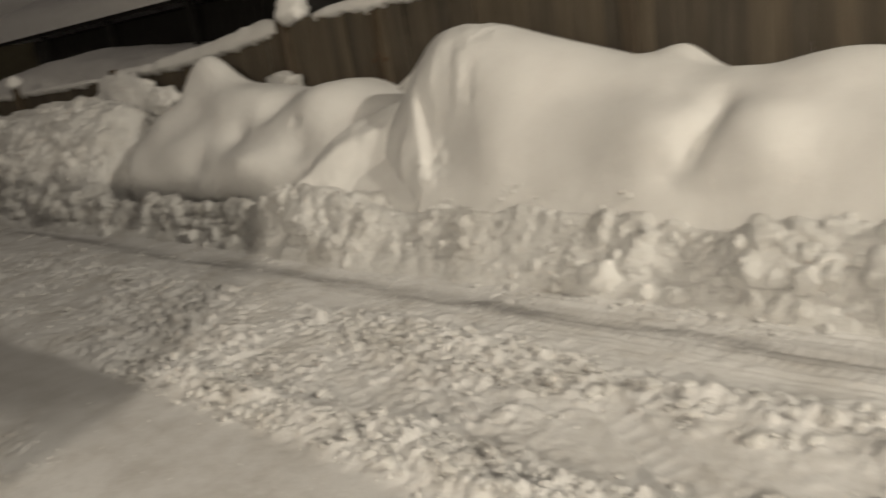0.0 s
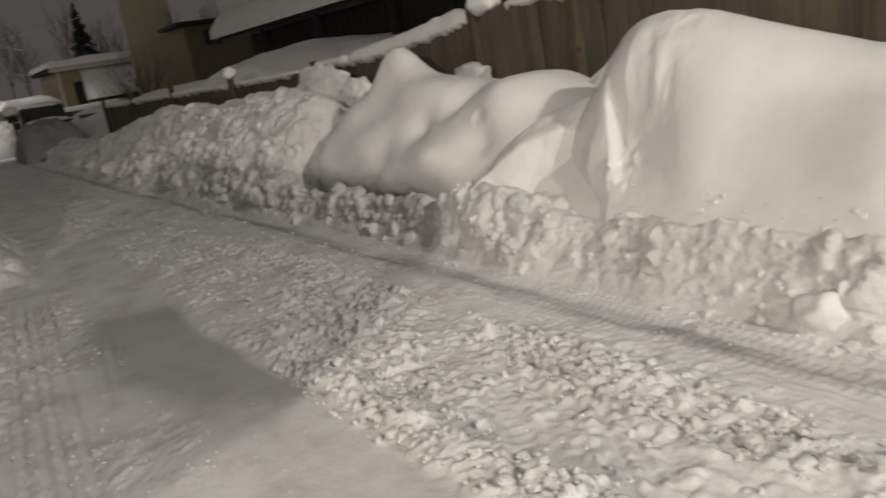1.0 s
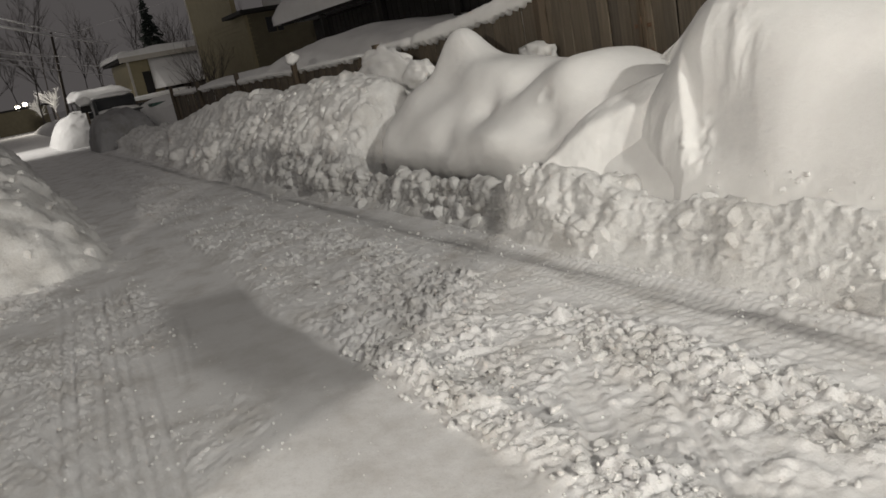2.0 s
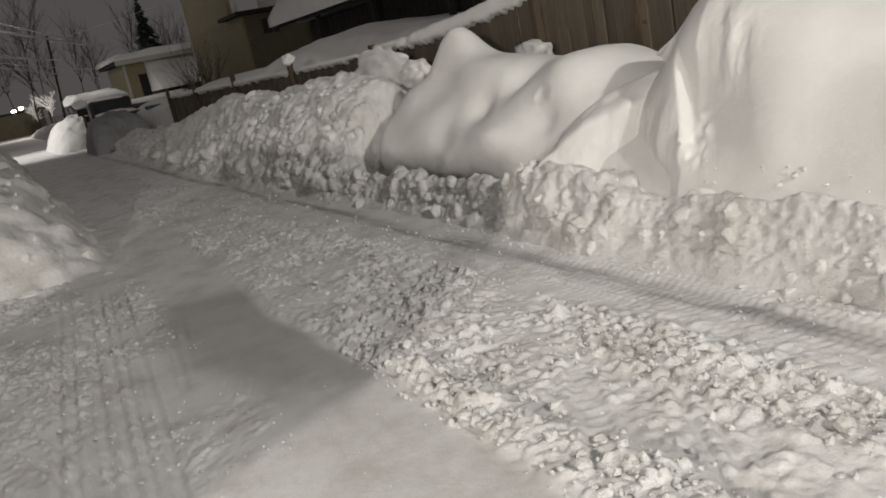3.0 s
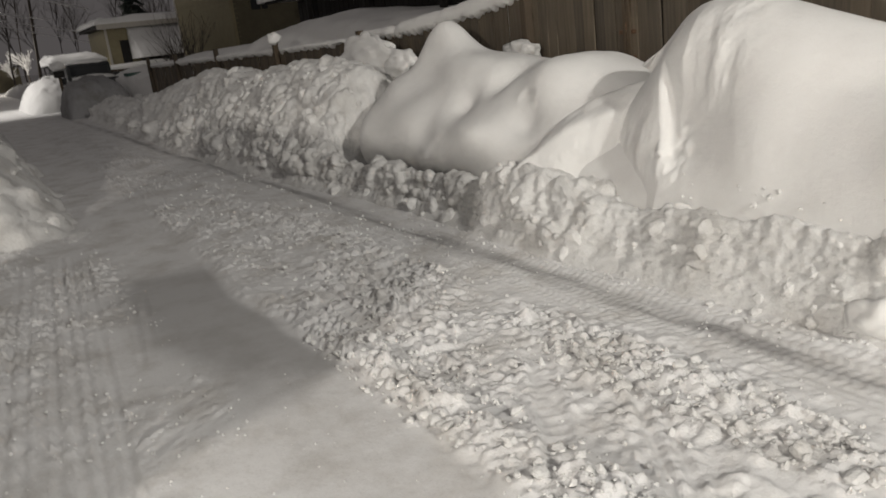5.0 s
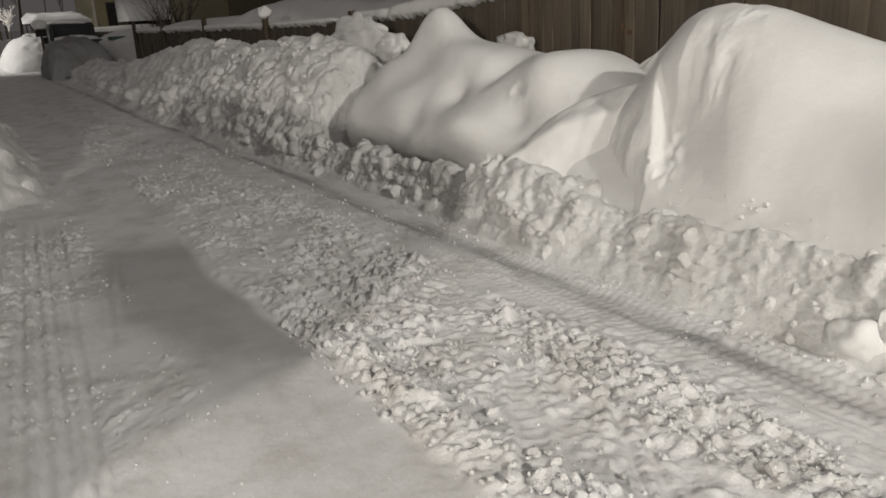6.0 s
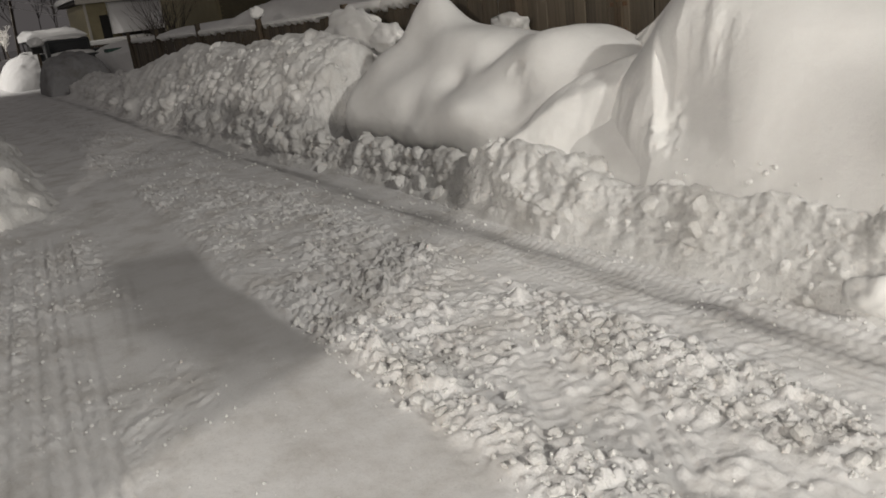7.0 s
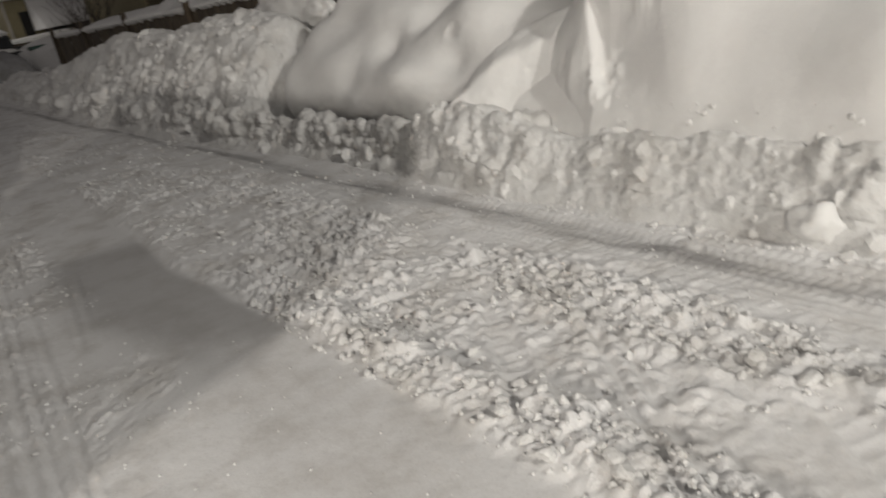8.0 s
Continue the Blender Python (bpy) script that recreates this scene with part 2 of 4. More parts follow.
# ---- ground: one snow sheet to the horizon ----
gxs = steps((-900, -60, 90, 6), (-60, -20, 2.0, 0.25), (-20, -7.5, 0.12, 0.016), (-7.5, 0.4, 0.0145, 0.0145), (0.4, 4, 0.03, 0.2), (4, 900, 0.4, 90))
gys = steps((-900, -20, 90, 4), (-20, -0.6, 1.5, 0.04), (-0.6, 3.7, 0.0145, 0.0145), (3.7, 8, 0.03, 0.4), (8, 900, 0.6, 90))
X, Y = np.meshgrid(gxs, gys, indexing="ij")
near = step(-45, -20, X) * (1 - step(6, 12, X)) * step(-8, -2, Y) * (1 - step(8, 12, Y))


def track(x0, y0, x1, y1, width):
    """How far each point lies across a straight tyre track, in half widths, and along it in metres."""
    dx, dy = x1 - x0, y1 - y0
    n = math.hypot(dx, dy)
    along = ((X - x0) * dx + (Y - y0) * dy) / n
    across = ((X - x0) * -dy + (Y - y0) * dx) / n
    return across / (width / 2), along, n


def build_ground():
    rng = np.random.RandomState(3)
    z = 0.012 * fbm(X * 1.3, Y * 1.3, 4) * near
    # the broken ridge between the wheel lanes
    edge_l = 1.50 + 0.10 * fbm(X * 0.9, Y * 0 + 3.1, 3) + 0.02 * np.clip(-X - 5, 0, 12)
    edge_r = 2.86 + 0.10 * fbm(X * 1.1, Y * 0 + 9.4, 3)
    ridge = step(edge_l - 0.08, edge_l + 0.05, Y) * (1 - step(edge_r - 0.25, edge_r + 0.05, Y)) * near
    z = z + ridge * (0.018 + 0.024 * fbm(X * 2.2, Y * 2.2, 4, 0.42)) * (1 - 0.85 * step(-3.4, -2.6, X) * step(1.78, 1.92, Y) * (1 - step(2.22, 2.36, Y)))
    lip = np.exp(-((Y - edge_l - 0.10) / 0.13) ** 2) * step(-4.4, -3.8, X) * (1 - step(-1.4, -0.6, X)) * near
    z = z + lip * (0.030 + 0.05 * fbm(X * 4, Y * 4, 3))
    lip2 = np.exp(-((Y - 2.55 + 0.05 * fbm(X, Y, 2)) / 0.13) ** 2) * step(-3.4, -2.6, X) * near
    z = z + lip2 * (0.022 + 0.05 * fbm(X * 5, Y * 5 + 4, 3))
    # the wheel lane by the bank, scraped lengthways
    lane = step(2.8, 2.95, Y) * (1 - step(3.5, 3.62, Y)) * near
    z = z + lane * 0.013 * fbm(X * 0.6, Y * 22, 4, 0.6)
    centre = 3.21 + 0.06 * vnoise(X * 0.35, Y * 0 + 1.5)
    groove = np.exp(-((Y - centre) / 0.085) ** 2) * near
    z = z - 0.012 * groove
    z = z + lane * 0.0055 * np.maximum(0, np.sin(X * 105 + 1.5 * np.sin(Y * 40))) * step(0.0, 0.25, vnoise(X * 0.7, Y * 8 + 2) + 0.22) * step(-6, -4.5, X)
    # tyre tracks over the near lane
    tracks = np.zeros_like(z)
    packed = 0.75 * np.exp(-((Y - centre) / 0.11) ** 2) * np.clip(0.65 + 1.2 * fbm(X * 1.6, Y * 12, 3), 0, 1.2) * near
    for x0, y0, x1, y1, w, tread in ((-8.4, 0.50, -2.9, 0.03, 0.05, 0), (-8.4, 0.58, -2.9, 0.11, 0.04, 0), (-8.4, 0.40, -2.9, -0.07, 0.05, 0), (-8.0, 0.68, -2.9, 0.22, 0.05, 0), (-8.6, 0.25, -3.2, -0.20, 0.05, 0),
                                     (-8.6, 0.16, -3.2, -0.29, 0.05, 0), (-6.4, 0.80, -4.6, 0.56, 0.05, 0), (-6.4, 0.90, -4.9, 0.68, 0.05, 0),
                                     (-5.2, -0.20, -3.4, 0.22, 0.06, 0), (-5.1, -0.30, -3.3, 0.12, 0.06, 0), (-5.0, -0.42, -3.2, 0.02, 0.06, 0),
                                     (-2.68, 2.52, -1.2, 1.50, 0.05, 0), (-2.60, 2.56, -1.1, 1.55, 0.05, 0), (-1.5, 2.5, -0.2, 1.6, 0.16, 1), (-5.4, 1.9, -2.4, 1.75, 0.16, 1), (-3.3, 2.45, -2.1, 1.65, 0.14, 1)):
        d, a, n = track(x0, y0, x1, y1, w)
        on = step(0, 0.3, a) * (1 - step(n - 0.3, n, a))
        body = on * (1 - step(0.75, 1.15, np.abs(d)))
        rim = on * np.exp(-((np.abs(d) - 1.25) / 0.3) ** 2)
        bars = np.maximum(0, np.sin(a * 70 + d * 1.2)) if tread else np.maximum(0, np.sin(a * 30)) * 0.3
        worn = np.clip(0.55 + 1.8 * fbm(X * 1.7 + x0, Y * 1.7, 3), 0, 1)
        z = z * (1 - 0.35 * body) + (0.6 if x0 > -3 else 1.0) * (0.35 + 0.65 * worn) * (-0.010 * body + (0.007 * body * bars if tread else 0.004 * body * bars) + 0.009 * rim)
        tracks = np.maximum(tracks, body)
    # the smooth apron of the drive
    apron = step(0.25, 0.6, Y) * (1 - step(edge_l - 0.12, edge_l - 0.02, Y)) * step(-7.8, -7.0, X + 0.8 * (Y - 1.2)) * near
    bare = apron * step(-0.75, -0.2, Y - 1.1 + 0.25 * fbm(X * 1.3, Y * 1.3, 3))
    z = z * (1 - 0.7 * bare)
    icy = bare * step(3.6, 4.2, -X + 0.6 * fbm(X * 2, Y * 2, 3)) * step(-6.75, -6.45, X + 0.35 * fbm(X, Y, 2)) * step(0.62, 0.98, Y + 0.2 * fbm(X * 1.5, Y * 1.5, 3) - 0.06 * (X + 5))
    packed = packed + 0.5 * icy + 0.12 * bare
    # clods thrown off the plough
    fine = (X > -24) & (X < 1.5) & (Y > -0.6) & (Y < 3.7)
    p = np.stack([X[fine], Y[fine], 0 * X[fine]], -1)
    warp = p + 0.02 * np.stack([fbm(p[:, 0] * 9, p[:, 1] * 9, 2), fbm(p[:, 0] * 9 + 40, p[:, 1] * 9, 2), 0 * p[:, 0]], -1)
    # how broken the surface is, place by place
    patch = fbm(p[:, 0] * 1.5, p[:, 1] * 1.8 + 3, 4, 0.6)
    shaded = step(-3.6, -4.6, p[:, 0] + 0.6 * (p[:, 1] - 1.5))
    amount = ridge[fine] * np.clip(0.66 + (1.7 - 0.9 * shaded) * patch + 0.06 * shaded, 0.30, 1.2)
    flat = step(-3.4, -2.6, p[:, 0]) * step(1.78, 1.92, p[:, 1]) * (1 - step(2.22, 2.36, p[:, 1]))
    amount = amount * (1 - 0.78 * flat) + 0.8 * lip[fine] + 0.5 * lip2[fine]
    by_drive = step(-5.0, -6.5, p[:, 0]) * (1 - step(0.5, 1.0, p[:, 1])) + 0.35 * (1 - step(0.7, 1.0, p[:, 1])) * step(-3.2, -4.0, p[:, 0])
    amount = amount + np.clip(by_drive, 0, 1) * np.clip(0.55 + 1.5 * patch, 0, 1)
    amount = amount + np.clip(0.17 + 0.30 * patch, 0.06, 0.4) * (1 - 0.85 * apron[fine]) + 0.4 * step(3.42, 3.62, p[:, 1])
    # scraped along the street where the blade passed
    along = warp * np.stack([1 - 0.45 * shaded, np.ones_like(shaded), np.ones_like(shaded)], -1)
    clumps = np.clip(0.35 + 2.2 * fbm(p[:, 0] * 3.1 + 9, p[:, 1] * 3.7, 3), 0, 1)
    rise = 0.052 * lumps2(warp, 0.17, 3.0) * clumps * (1 - 0.7 * shaded) + 0.042 * lumps2(along + 5.3, 0.085, 1.8) * (0.4 + 0.6 * clumps) * (1 - 0.4 * shaded) + 0.028 * lumps2(along + 9.1, 0.048, 1.3)
    rise = rise + 0.012 * clods3(along + 2.2, 0.06, 2.0, True) + 0.008 * fbm(p[:, 0] * 12, p[:, 1] * 14, 4, 0.7)
    z[fine] = z[fine] + np.clip(amount, 0, 1.2) * rise * (1 - 0.55 * tracks[fine])
    broken = np.zeros_like(z)
    broken[fine] = np.clip(amount, 0, 1) * (1 - 0.7 * tracks[fine])
    z = np.where(near > 0, z, 0)
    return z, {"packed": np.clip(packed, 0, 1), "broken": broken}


GZ, GP = build_ground()
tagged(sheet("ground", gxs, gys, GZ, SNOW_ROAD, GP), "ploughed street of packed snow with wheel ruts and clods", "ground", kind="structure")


def ground_z(x, y):
    i, j = np.searchsorted(gxs, x), np.searchsorted(gys, y)
    return float(GZ[min(i, len(gxs) - 1), min(j, len(gys) - 1)])


def part_of(ob, parent):
    ob.parent = parent
    return ob


def clod_mesh(seed):
    rng = random.Random(seed)
    bm = bmesh.new()
    bmesh.ops.create_icosphere(bm, subdivisions=2, radius=1)
    cuts = [(Vector((rng.gauss(0, 1), rng.gauss(0, 1), rng.gauss(0, 0.7))).normalized(), rng.uniform(0.55, 0.85)) for _ in range(7)]
    for v in bm.verts:
        for n, d in cuts:
            over = v.co.dot(n) - d
            if over > 0:
                v.co -= n * over
        v.co *= 1 + 0.12 * noise.noise(v.co * 2.5 + Vector((seed * 3.1, 0, 0)))
        v.co.z *= 0.72
    me = bpy.data.meshes.new("snow_clod")
    bm.to_mesh(me)
    bm.free()
    me.materials.append(SNOW_CLOD)
    return me


CLODS = [clod_mesh(k) for k in range(9)]

def crumb(name, place, size, seed):
    bm = bmesh.new()
    bmesh.ops.create_icosphere(bm, subdivisions=3, radius=1)
    for v in bm.verts:
        v.co *= 1 + 0.5 * noise.noise(v.co * 1.6 + Vector((seed, 0, 0)))
        v.co = Vector((v.co.x * size[0], v.co.y * size[1], v.co.z * size[2]))
    ob = part(name, bm, SNOW_SMOOTH, smooth=True)
    ob.location = place
    return ob


# ---- the ploughed bank along the fence ----
def build_bank():
    xs = steps((-30, -16, 0.25, 0.06), (-16, -8.5, 0.05, 0.022), (-8.5, 0.5, 0.018, 0.018), (0.5, 6, 0.03, 0.2))
    o = np.zeros_like(xs)
    left = 1 - step(-9.5, -8.8, xs)
    toe = curve(xs, (-30, 3.7), (-21, 3.55), (-15, 3.34), (-12, 3.36), (-9.2, 3.46), (-7.4, 3.60), (-6, 3.62), (-5.1, 3.50), (-4.35, 3.50), (-3.4, 3.57), (-2.8, 3.60), (0, 3.58), (6, 3.6)) + 0.05 * fbm(xs * 1.9, o + 2.2, 4)
    crest = curve(xs, (-30, 0.25), (-22, 0.30), (-12, 0.34), (-8, 0.30), (-6.4, 0.32), (-5.4, 0.44), (-5.0, 0.56), (-4.6, 0.60), (-4.3, 0.52), (-4.05, 0.36), (-3.85, 0.38), (-3.3, 0.48), (-2.3, 0.44), (-1.4, 0.38), (-0.8, 0.46), (0, 0.45), (6, 0.5)) * (1 + 0.16 * fbm(xs * 2.6, o + 6, 4, 0.6))
    high = curve(xs, (-30, 0.5), (-24, 0.65), (-21, 1.0), (-18.6, 1.3), (-15, 1.40), (-12.7, 1.42), (-11.6, 1.50), (-10.3, 1.42), (-9.8, 1.36), (-9.3, 1.22), (-8.9, 0.9), (-8.6, 0.6), (6, 0.3))
    lay = lambda a, b: a * left + b * (1 - left)
    trench = 1 - 0.8 * step(-9.4, -8.9, xs) * (1 - step(-6.6, -6.1, xs))
    sections = [(toe - 0.20, o - 0.10), (toe - 0.06, o + 0.015), (toe + 0.07, 0.30 * crest), (toe + 0.16, 0.74 * crest), (toe + 0.23 + 0.05 * left, crest + 0.06 * left),
                (lay(4.05, toe + 0.30), lay(0.62 * high, (crest - 0.01) * trench)), (lay(4.35, 4.05), lay(0.88 * high, crest * 0.9 * trench)), (lay(4.7, 4.3), lay(high, o + 0.1)), (lay(5.44, 4.5), lay(high - 0.3, o - 0.1))]
    p = sweep(xs, sections, 150)
    up = np.clip(p[..., 2:3] * 6 + 0.1, 0, 1)
    l3 = left[:, None, None]
    big = (fbm3(p * 1.7, 4, 0.55)[..., None] * (0.07 + 0.13 * l3))
    p = p + outward(p) * big * up
    breaks = np.clip(0.55 + 1.6 * fbm3(p * 1.1 + 4, 3), 0.15, 1)[..., None]
    smooth_top = 1 - 0.55 * step(0.65, 1.1, p[..., 2:3] + 0.25 * fbm3(p * 1.4, 2)[..., None]) * l3
    calm = 1 - 0.45 * (step(-9.2, -8.2, xs) * (1 - step(-5.2, -4.4, xs)))[:, None, None]
    w = p + 0.03 * np.stack([fbm3(p * 7 + k, 2) for k in (0, 20, 40)], -1)
    # the lower tier, shorn into upright ribs by the blade
    ribs = (clods3((w + 2.1) * (1, 1, 0.28), 0.085, 1.4) * (1 - step(0.30, 0.46, p[..., 2])) * (1 - step(-5.6, -4.8, p[..., 0])))[..., None]
    blocks = 0.16 * clods3(w * (1, 1, 0.8), 0.34, 2.2)[..., None] * (0.5 + 0.5 * l3) + 0.08 * clods3((w + 5.9) * (1, 1, 0.75), 0.19, 2.0)[..., None] * l3 + calm * (0.085 * clods3((w + 3.3) * (1, 1, 0.7), 0.13, 2.2)[..., None] + 0.030 * clods3((w + 7.7) * (1, 1, 0.7), 0.07, 1.8)[..., None]) + 0.05 * ribs
    p = p + outward(p) * blocks * up * breaks * smooth_top
    p = p + outward(p) * (0.018 * clods3(p + 1.7, 0.042, 1.6) + 0.014 * fbm3(p * 16, 3, 0.6))[..., None] * up * smooth_top
    bank = empty("snow_bank")
    part_of(surface("broken_face", p, SNOW_ROUGH), bank)
    big_lump = crumb("lump", (-2.0, 3.60, 0.12), (0.12, 0.10, 0.11), 33)
    part_of(big_lump, bank)
    # blocks that lie on it
    rng = np.random.RandomState(8)
    for k in range(210):
        if k < 100:
            i, j, r = rng.randint(np.searchsorted(xs, -8.0), np.searchsorted(xs, 0.2)), rng.randint(18, 75), 0.025 + 0.075 * rng.rand() ** 2
        else:
            i, j, r = rng.randint(np.searchsorted(xs, -15.0), np.searchsorted(xs, -8.3)), rng.randint(14, 105), 0.03 + 0.11 * rng.rand() ** 2.5
        q = p[i, j]
        ob = new("lump", CLODS[rng.randint(len(CLODS))])
        ob.parent = bank
        ob.location, ob.scale = q + (0, 0.15 * r, -0.1 * r), r * (0.8 + 0.5 * rng.rand(3))
        ob.rotation_euler = rng.rand(3) * 3
    return bank


tagged(build_bank(), "long ploughed bank of lumpy broken snow along a fence", "snow bank")


# ---- the smooth drifts behind it ----
def swell(p, *bumps):
    """Pushes a grid out (or in) round each (x, y, z, reach along x, y and z, amount)."""
    n, d = outward(p), 0
    for x, y, z, rx, ry, rz, amount in bumps:
        d = d + amount * np.exp(-((p[..., 0] - x) / rx) ** 2 - ((p[..., 1] - y) / ry) ** 2 - ((p[..., 2] - z) / rz) ** 2)
    return p + n * d[..., None]


def eased(p, rounds):
    """Rounds the corners of a grid's cross-sections."""
    for _ in range(rounds):
        p[:, 1:-1] = 0.25 * p[:, :-2] + 0.5 * p[:, 1:-1] + 0.25 * p[:, 2:]
    return p


def build_small_drift():
    xs = steps((-9.05, -8.0, 0.012, 0.025), (-8.0, -3.7, 0.025, 0.025))
    o = np.zeros_like(xs)
    crest = curve(xs, (-9.2, 0.72), (-8.9, 0.98), (-8.5, 1.22), (-8.3, 1.30), (-8.1, 1.34), (-7.5, 1.40), (-7.0, 1.42), (-6.16, 1.37), (-5.7, 1.35), (-5.3, 1.41), (-5.0, 1.28), (-4.65, 1.10), (-4.2, 1.0), (-3.7, 0.95))
    nose = 1 - np.sqrt(np.clip(1 - np.clip((-8.0 - xs) / 1.06, 0, 1) ** 2.2, 0, 1))
    front = 3.91 + 0.03 * np.sin(xs * 2.3) + 0.85 * nose
    deep = np.maximum(4.85 - front, 0.15)
    sections = [(front + 0.16, o - 0.1), (front + 0.09, o + 0.22), (front + 0.02, 0.30 * crest), (front + 0.01, 0.44 * crest), (front + 0.16 * deep, 0.62 * crest), (front + 0.45 * deep, 0.83 * crest),
                (front + 0.75 * deep, 0.955 * crest), (front + deep, crest), (o + 5.30, crest - 0.06), (o + 5.46, o - 0.1)]
    p = eased(sweep(xs, sections, 170), 60)
    p = swell(p, (-8.05, 4.4, 1.12, 0.40, 0.5, 0.22, 0.09), (-6.95, 4.45, 1.34, 0.55, 0.4, 0.12, 0.11), (-7.5, 4.5, 1.22, 0.25, 0.4, 0.12, -0.03), (-6.12, 4.45, 1.26, 0.18, 0.4, 0.22, -0.12), (-6.48, 4.2, 1.02, 0.20, 0.4, 0.17, -0.12),
              (-5.42, 4.45, 1.24, 0.38, 0.4, 0.24, 0.12), (-5.95, 3.97, 0.72, 0.44, 0.3, 0.16, 0.14), (-6.95, 4.05, 0.70, 0.22, 0.3, 0.18, -0.04), (-6.72, 3.95, 0.46, 0.26, 0.2, 0.12, 0.07), (-7.45, 4.05, 0.84, 0.40, 0.4, 0.20, 0.05), (-5.40, 4.1, 0.88, 0.22, 0.3, 0.18, -0.09),
              (-8.45, 4.3, 0.72, 0.25, 0.4, 0.2, 0.06))
    x, y = p[..., 0], p[..., 1]
    # the peaked cap, steep on one side and running out on the other
    side = np.where(x < -7.6, np.abs((x + 7.62) / 0.33) ** 3.0, np.abs((x + 7.62) / 0.42) ** 2.1)
    p[..., 2] += 0.43 * np.exp(-side - np.abs((y - 4.80) / 0.27) ** 2.6)
    d = np.hypot((x + 5.48) / 0.085, (p[..., 2] - 1.09) / 0.07) + 0.5 * fbm(x * 16, p[..., 2] * 16, 2)
    dent = np.where(y < 4.7, -0.024 * np.exp(-d ** 2) + 0.009 * np.exp(-(d - 1.25) ** 2 * 5), 0) * (1 + 1.2 * fbm(x * 14, y * 14, 2))
    p = p + outward(p) * (dent + 0.05 * fbm3(p * 1.5, 2) + 0.005 * fbm3(p * 8, 3))[..., None]
    drift = empty("snow_drift")
    part_of(surface("rounded_body", p, SNOW_SMOOTH), drift)
    # the slab at its end, shorn off by the blade
    xs = np.linspace(-5.40, -4.33, 120)
    o = np.zeros_like(xs)
    top = curve(xs, (-5.5, 0.10), (-5.3, 0.40), (-5.0, 0.68), (-4.8, 0.84), (-4.6, 0.95), (-4.3, 1.03))
    face = 3.70 + 0.70 * np.clip(xs + 5.05, 0, 2) + 0.03 * fbm(xs * 3, o, 2)
    p = sweep(xs, [(face - 0.10, o - 0.1), (face - 0.07, 0.40 * top), (face, 0.80 * top), (face + 0.03, top - 0.03), (face + 0.10, top + 0.02), (face + 0.35, top + 0.17), (face + 0.75, top + 0.14), (face + 0.9, o)], 130)
    p = eased(p, 4)
    broken = 1 - step(-0.10, 0.16, p[..., 2] / top[:, None] - 0.50 + 0.8 * (p[..., 0] + 4.95) + 0.6 * fbm3(p * 3.1, 3))
    front = 1 - step(0.25, 0.5, p[..., 1] - face[:, None])
    ribs = clods3((p + 1.3) * (1, 1, 0.35), 0.10, 1.6)
    p = p + outward(p) * (front * broken * (0.09 * clods3(p + 2.2, 0.2, 2) + 0.05 * ribs + 0.05 * fbm3(p * 6, 3)) + 0.05 * fbm3(p * 2.6, 3) + 0.010 * fbm3(p * 11, 3))[..., None]
    # the end leans back under its top edge and is cut off square
    p[..., 0] -= 0.10 * step(-4.6, -4.33, p[..., 0]) * (1 - np.clip(p[..., 2] / top[:, None], 0, 1))
    end = p[-1:].copy()
    end[..., 0] -= 0.05
    end[..., 1] = end[..., 1] * 0.1 + 0.9 * (face[-1] + 0.5)
    end[..., 2] = end[..., 2] * 0.1 + 0.9 * 0.45
    p = np.concatenate([p, end])
    p[0, :, 2] = -0.1
    part_of(surface("cut_slab", p, SNOW_SMOOTH), drift)
    return drift


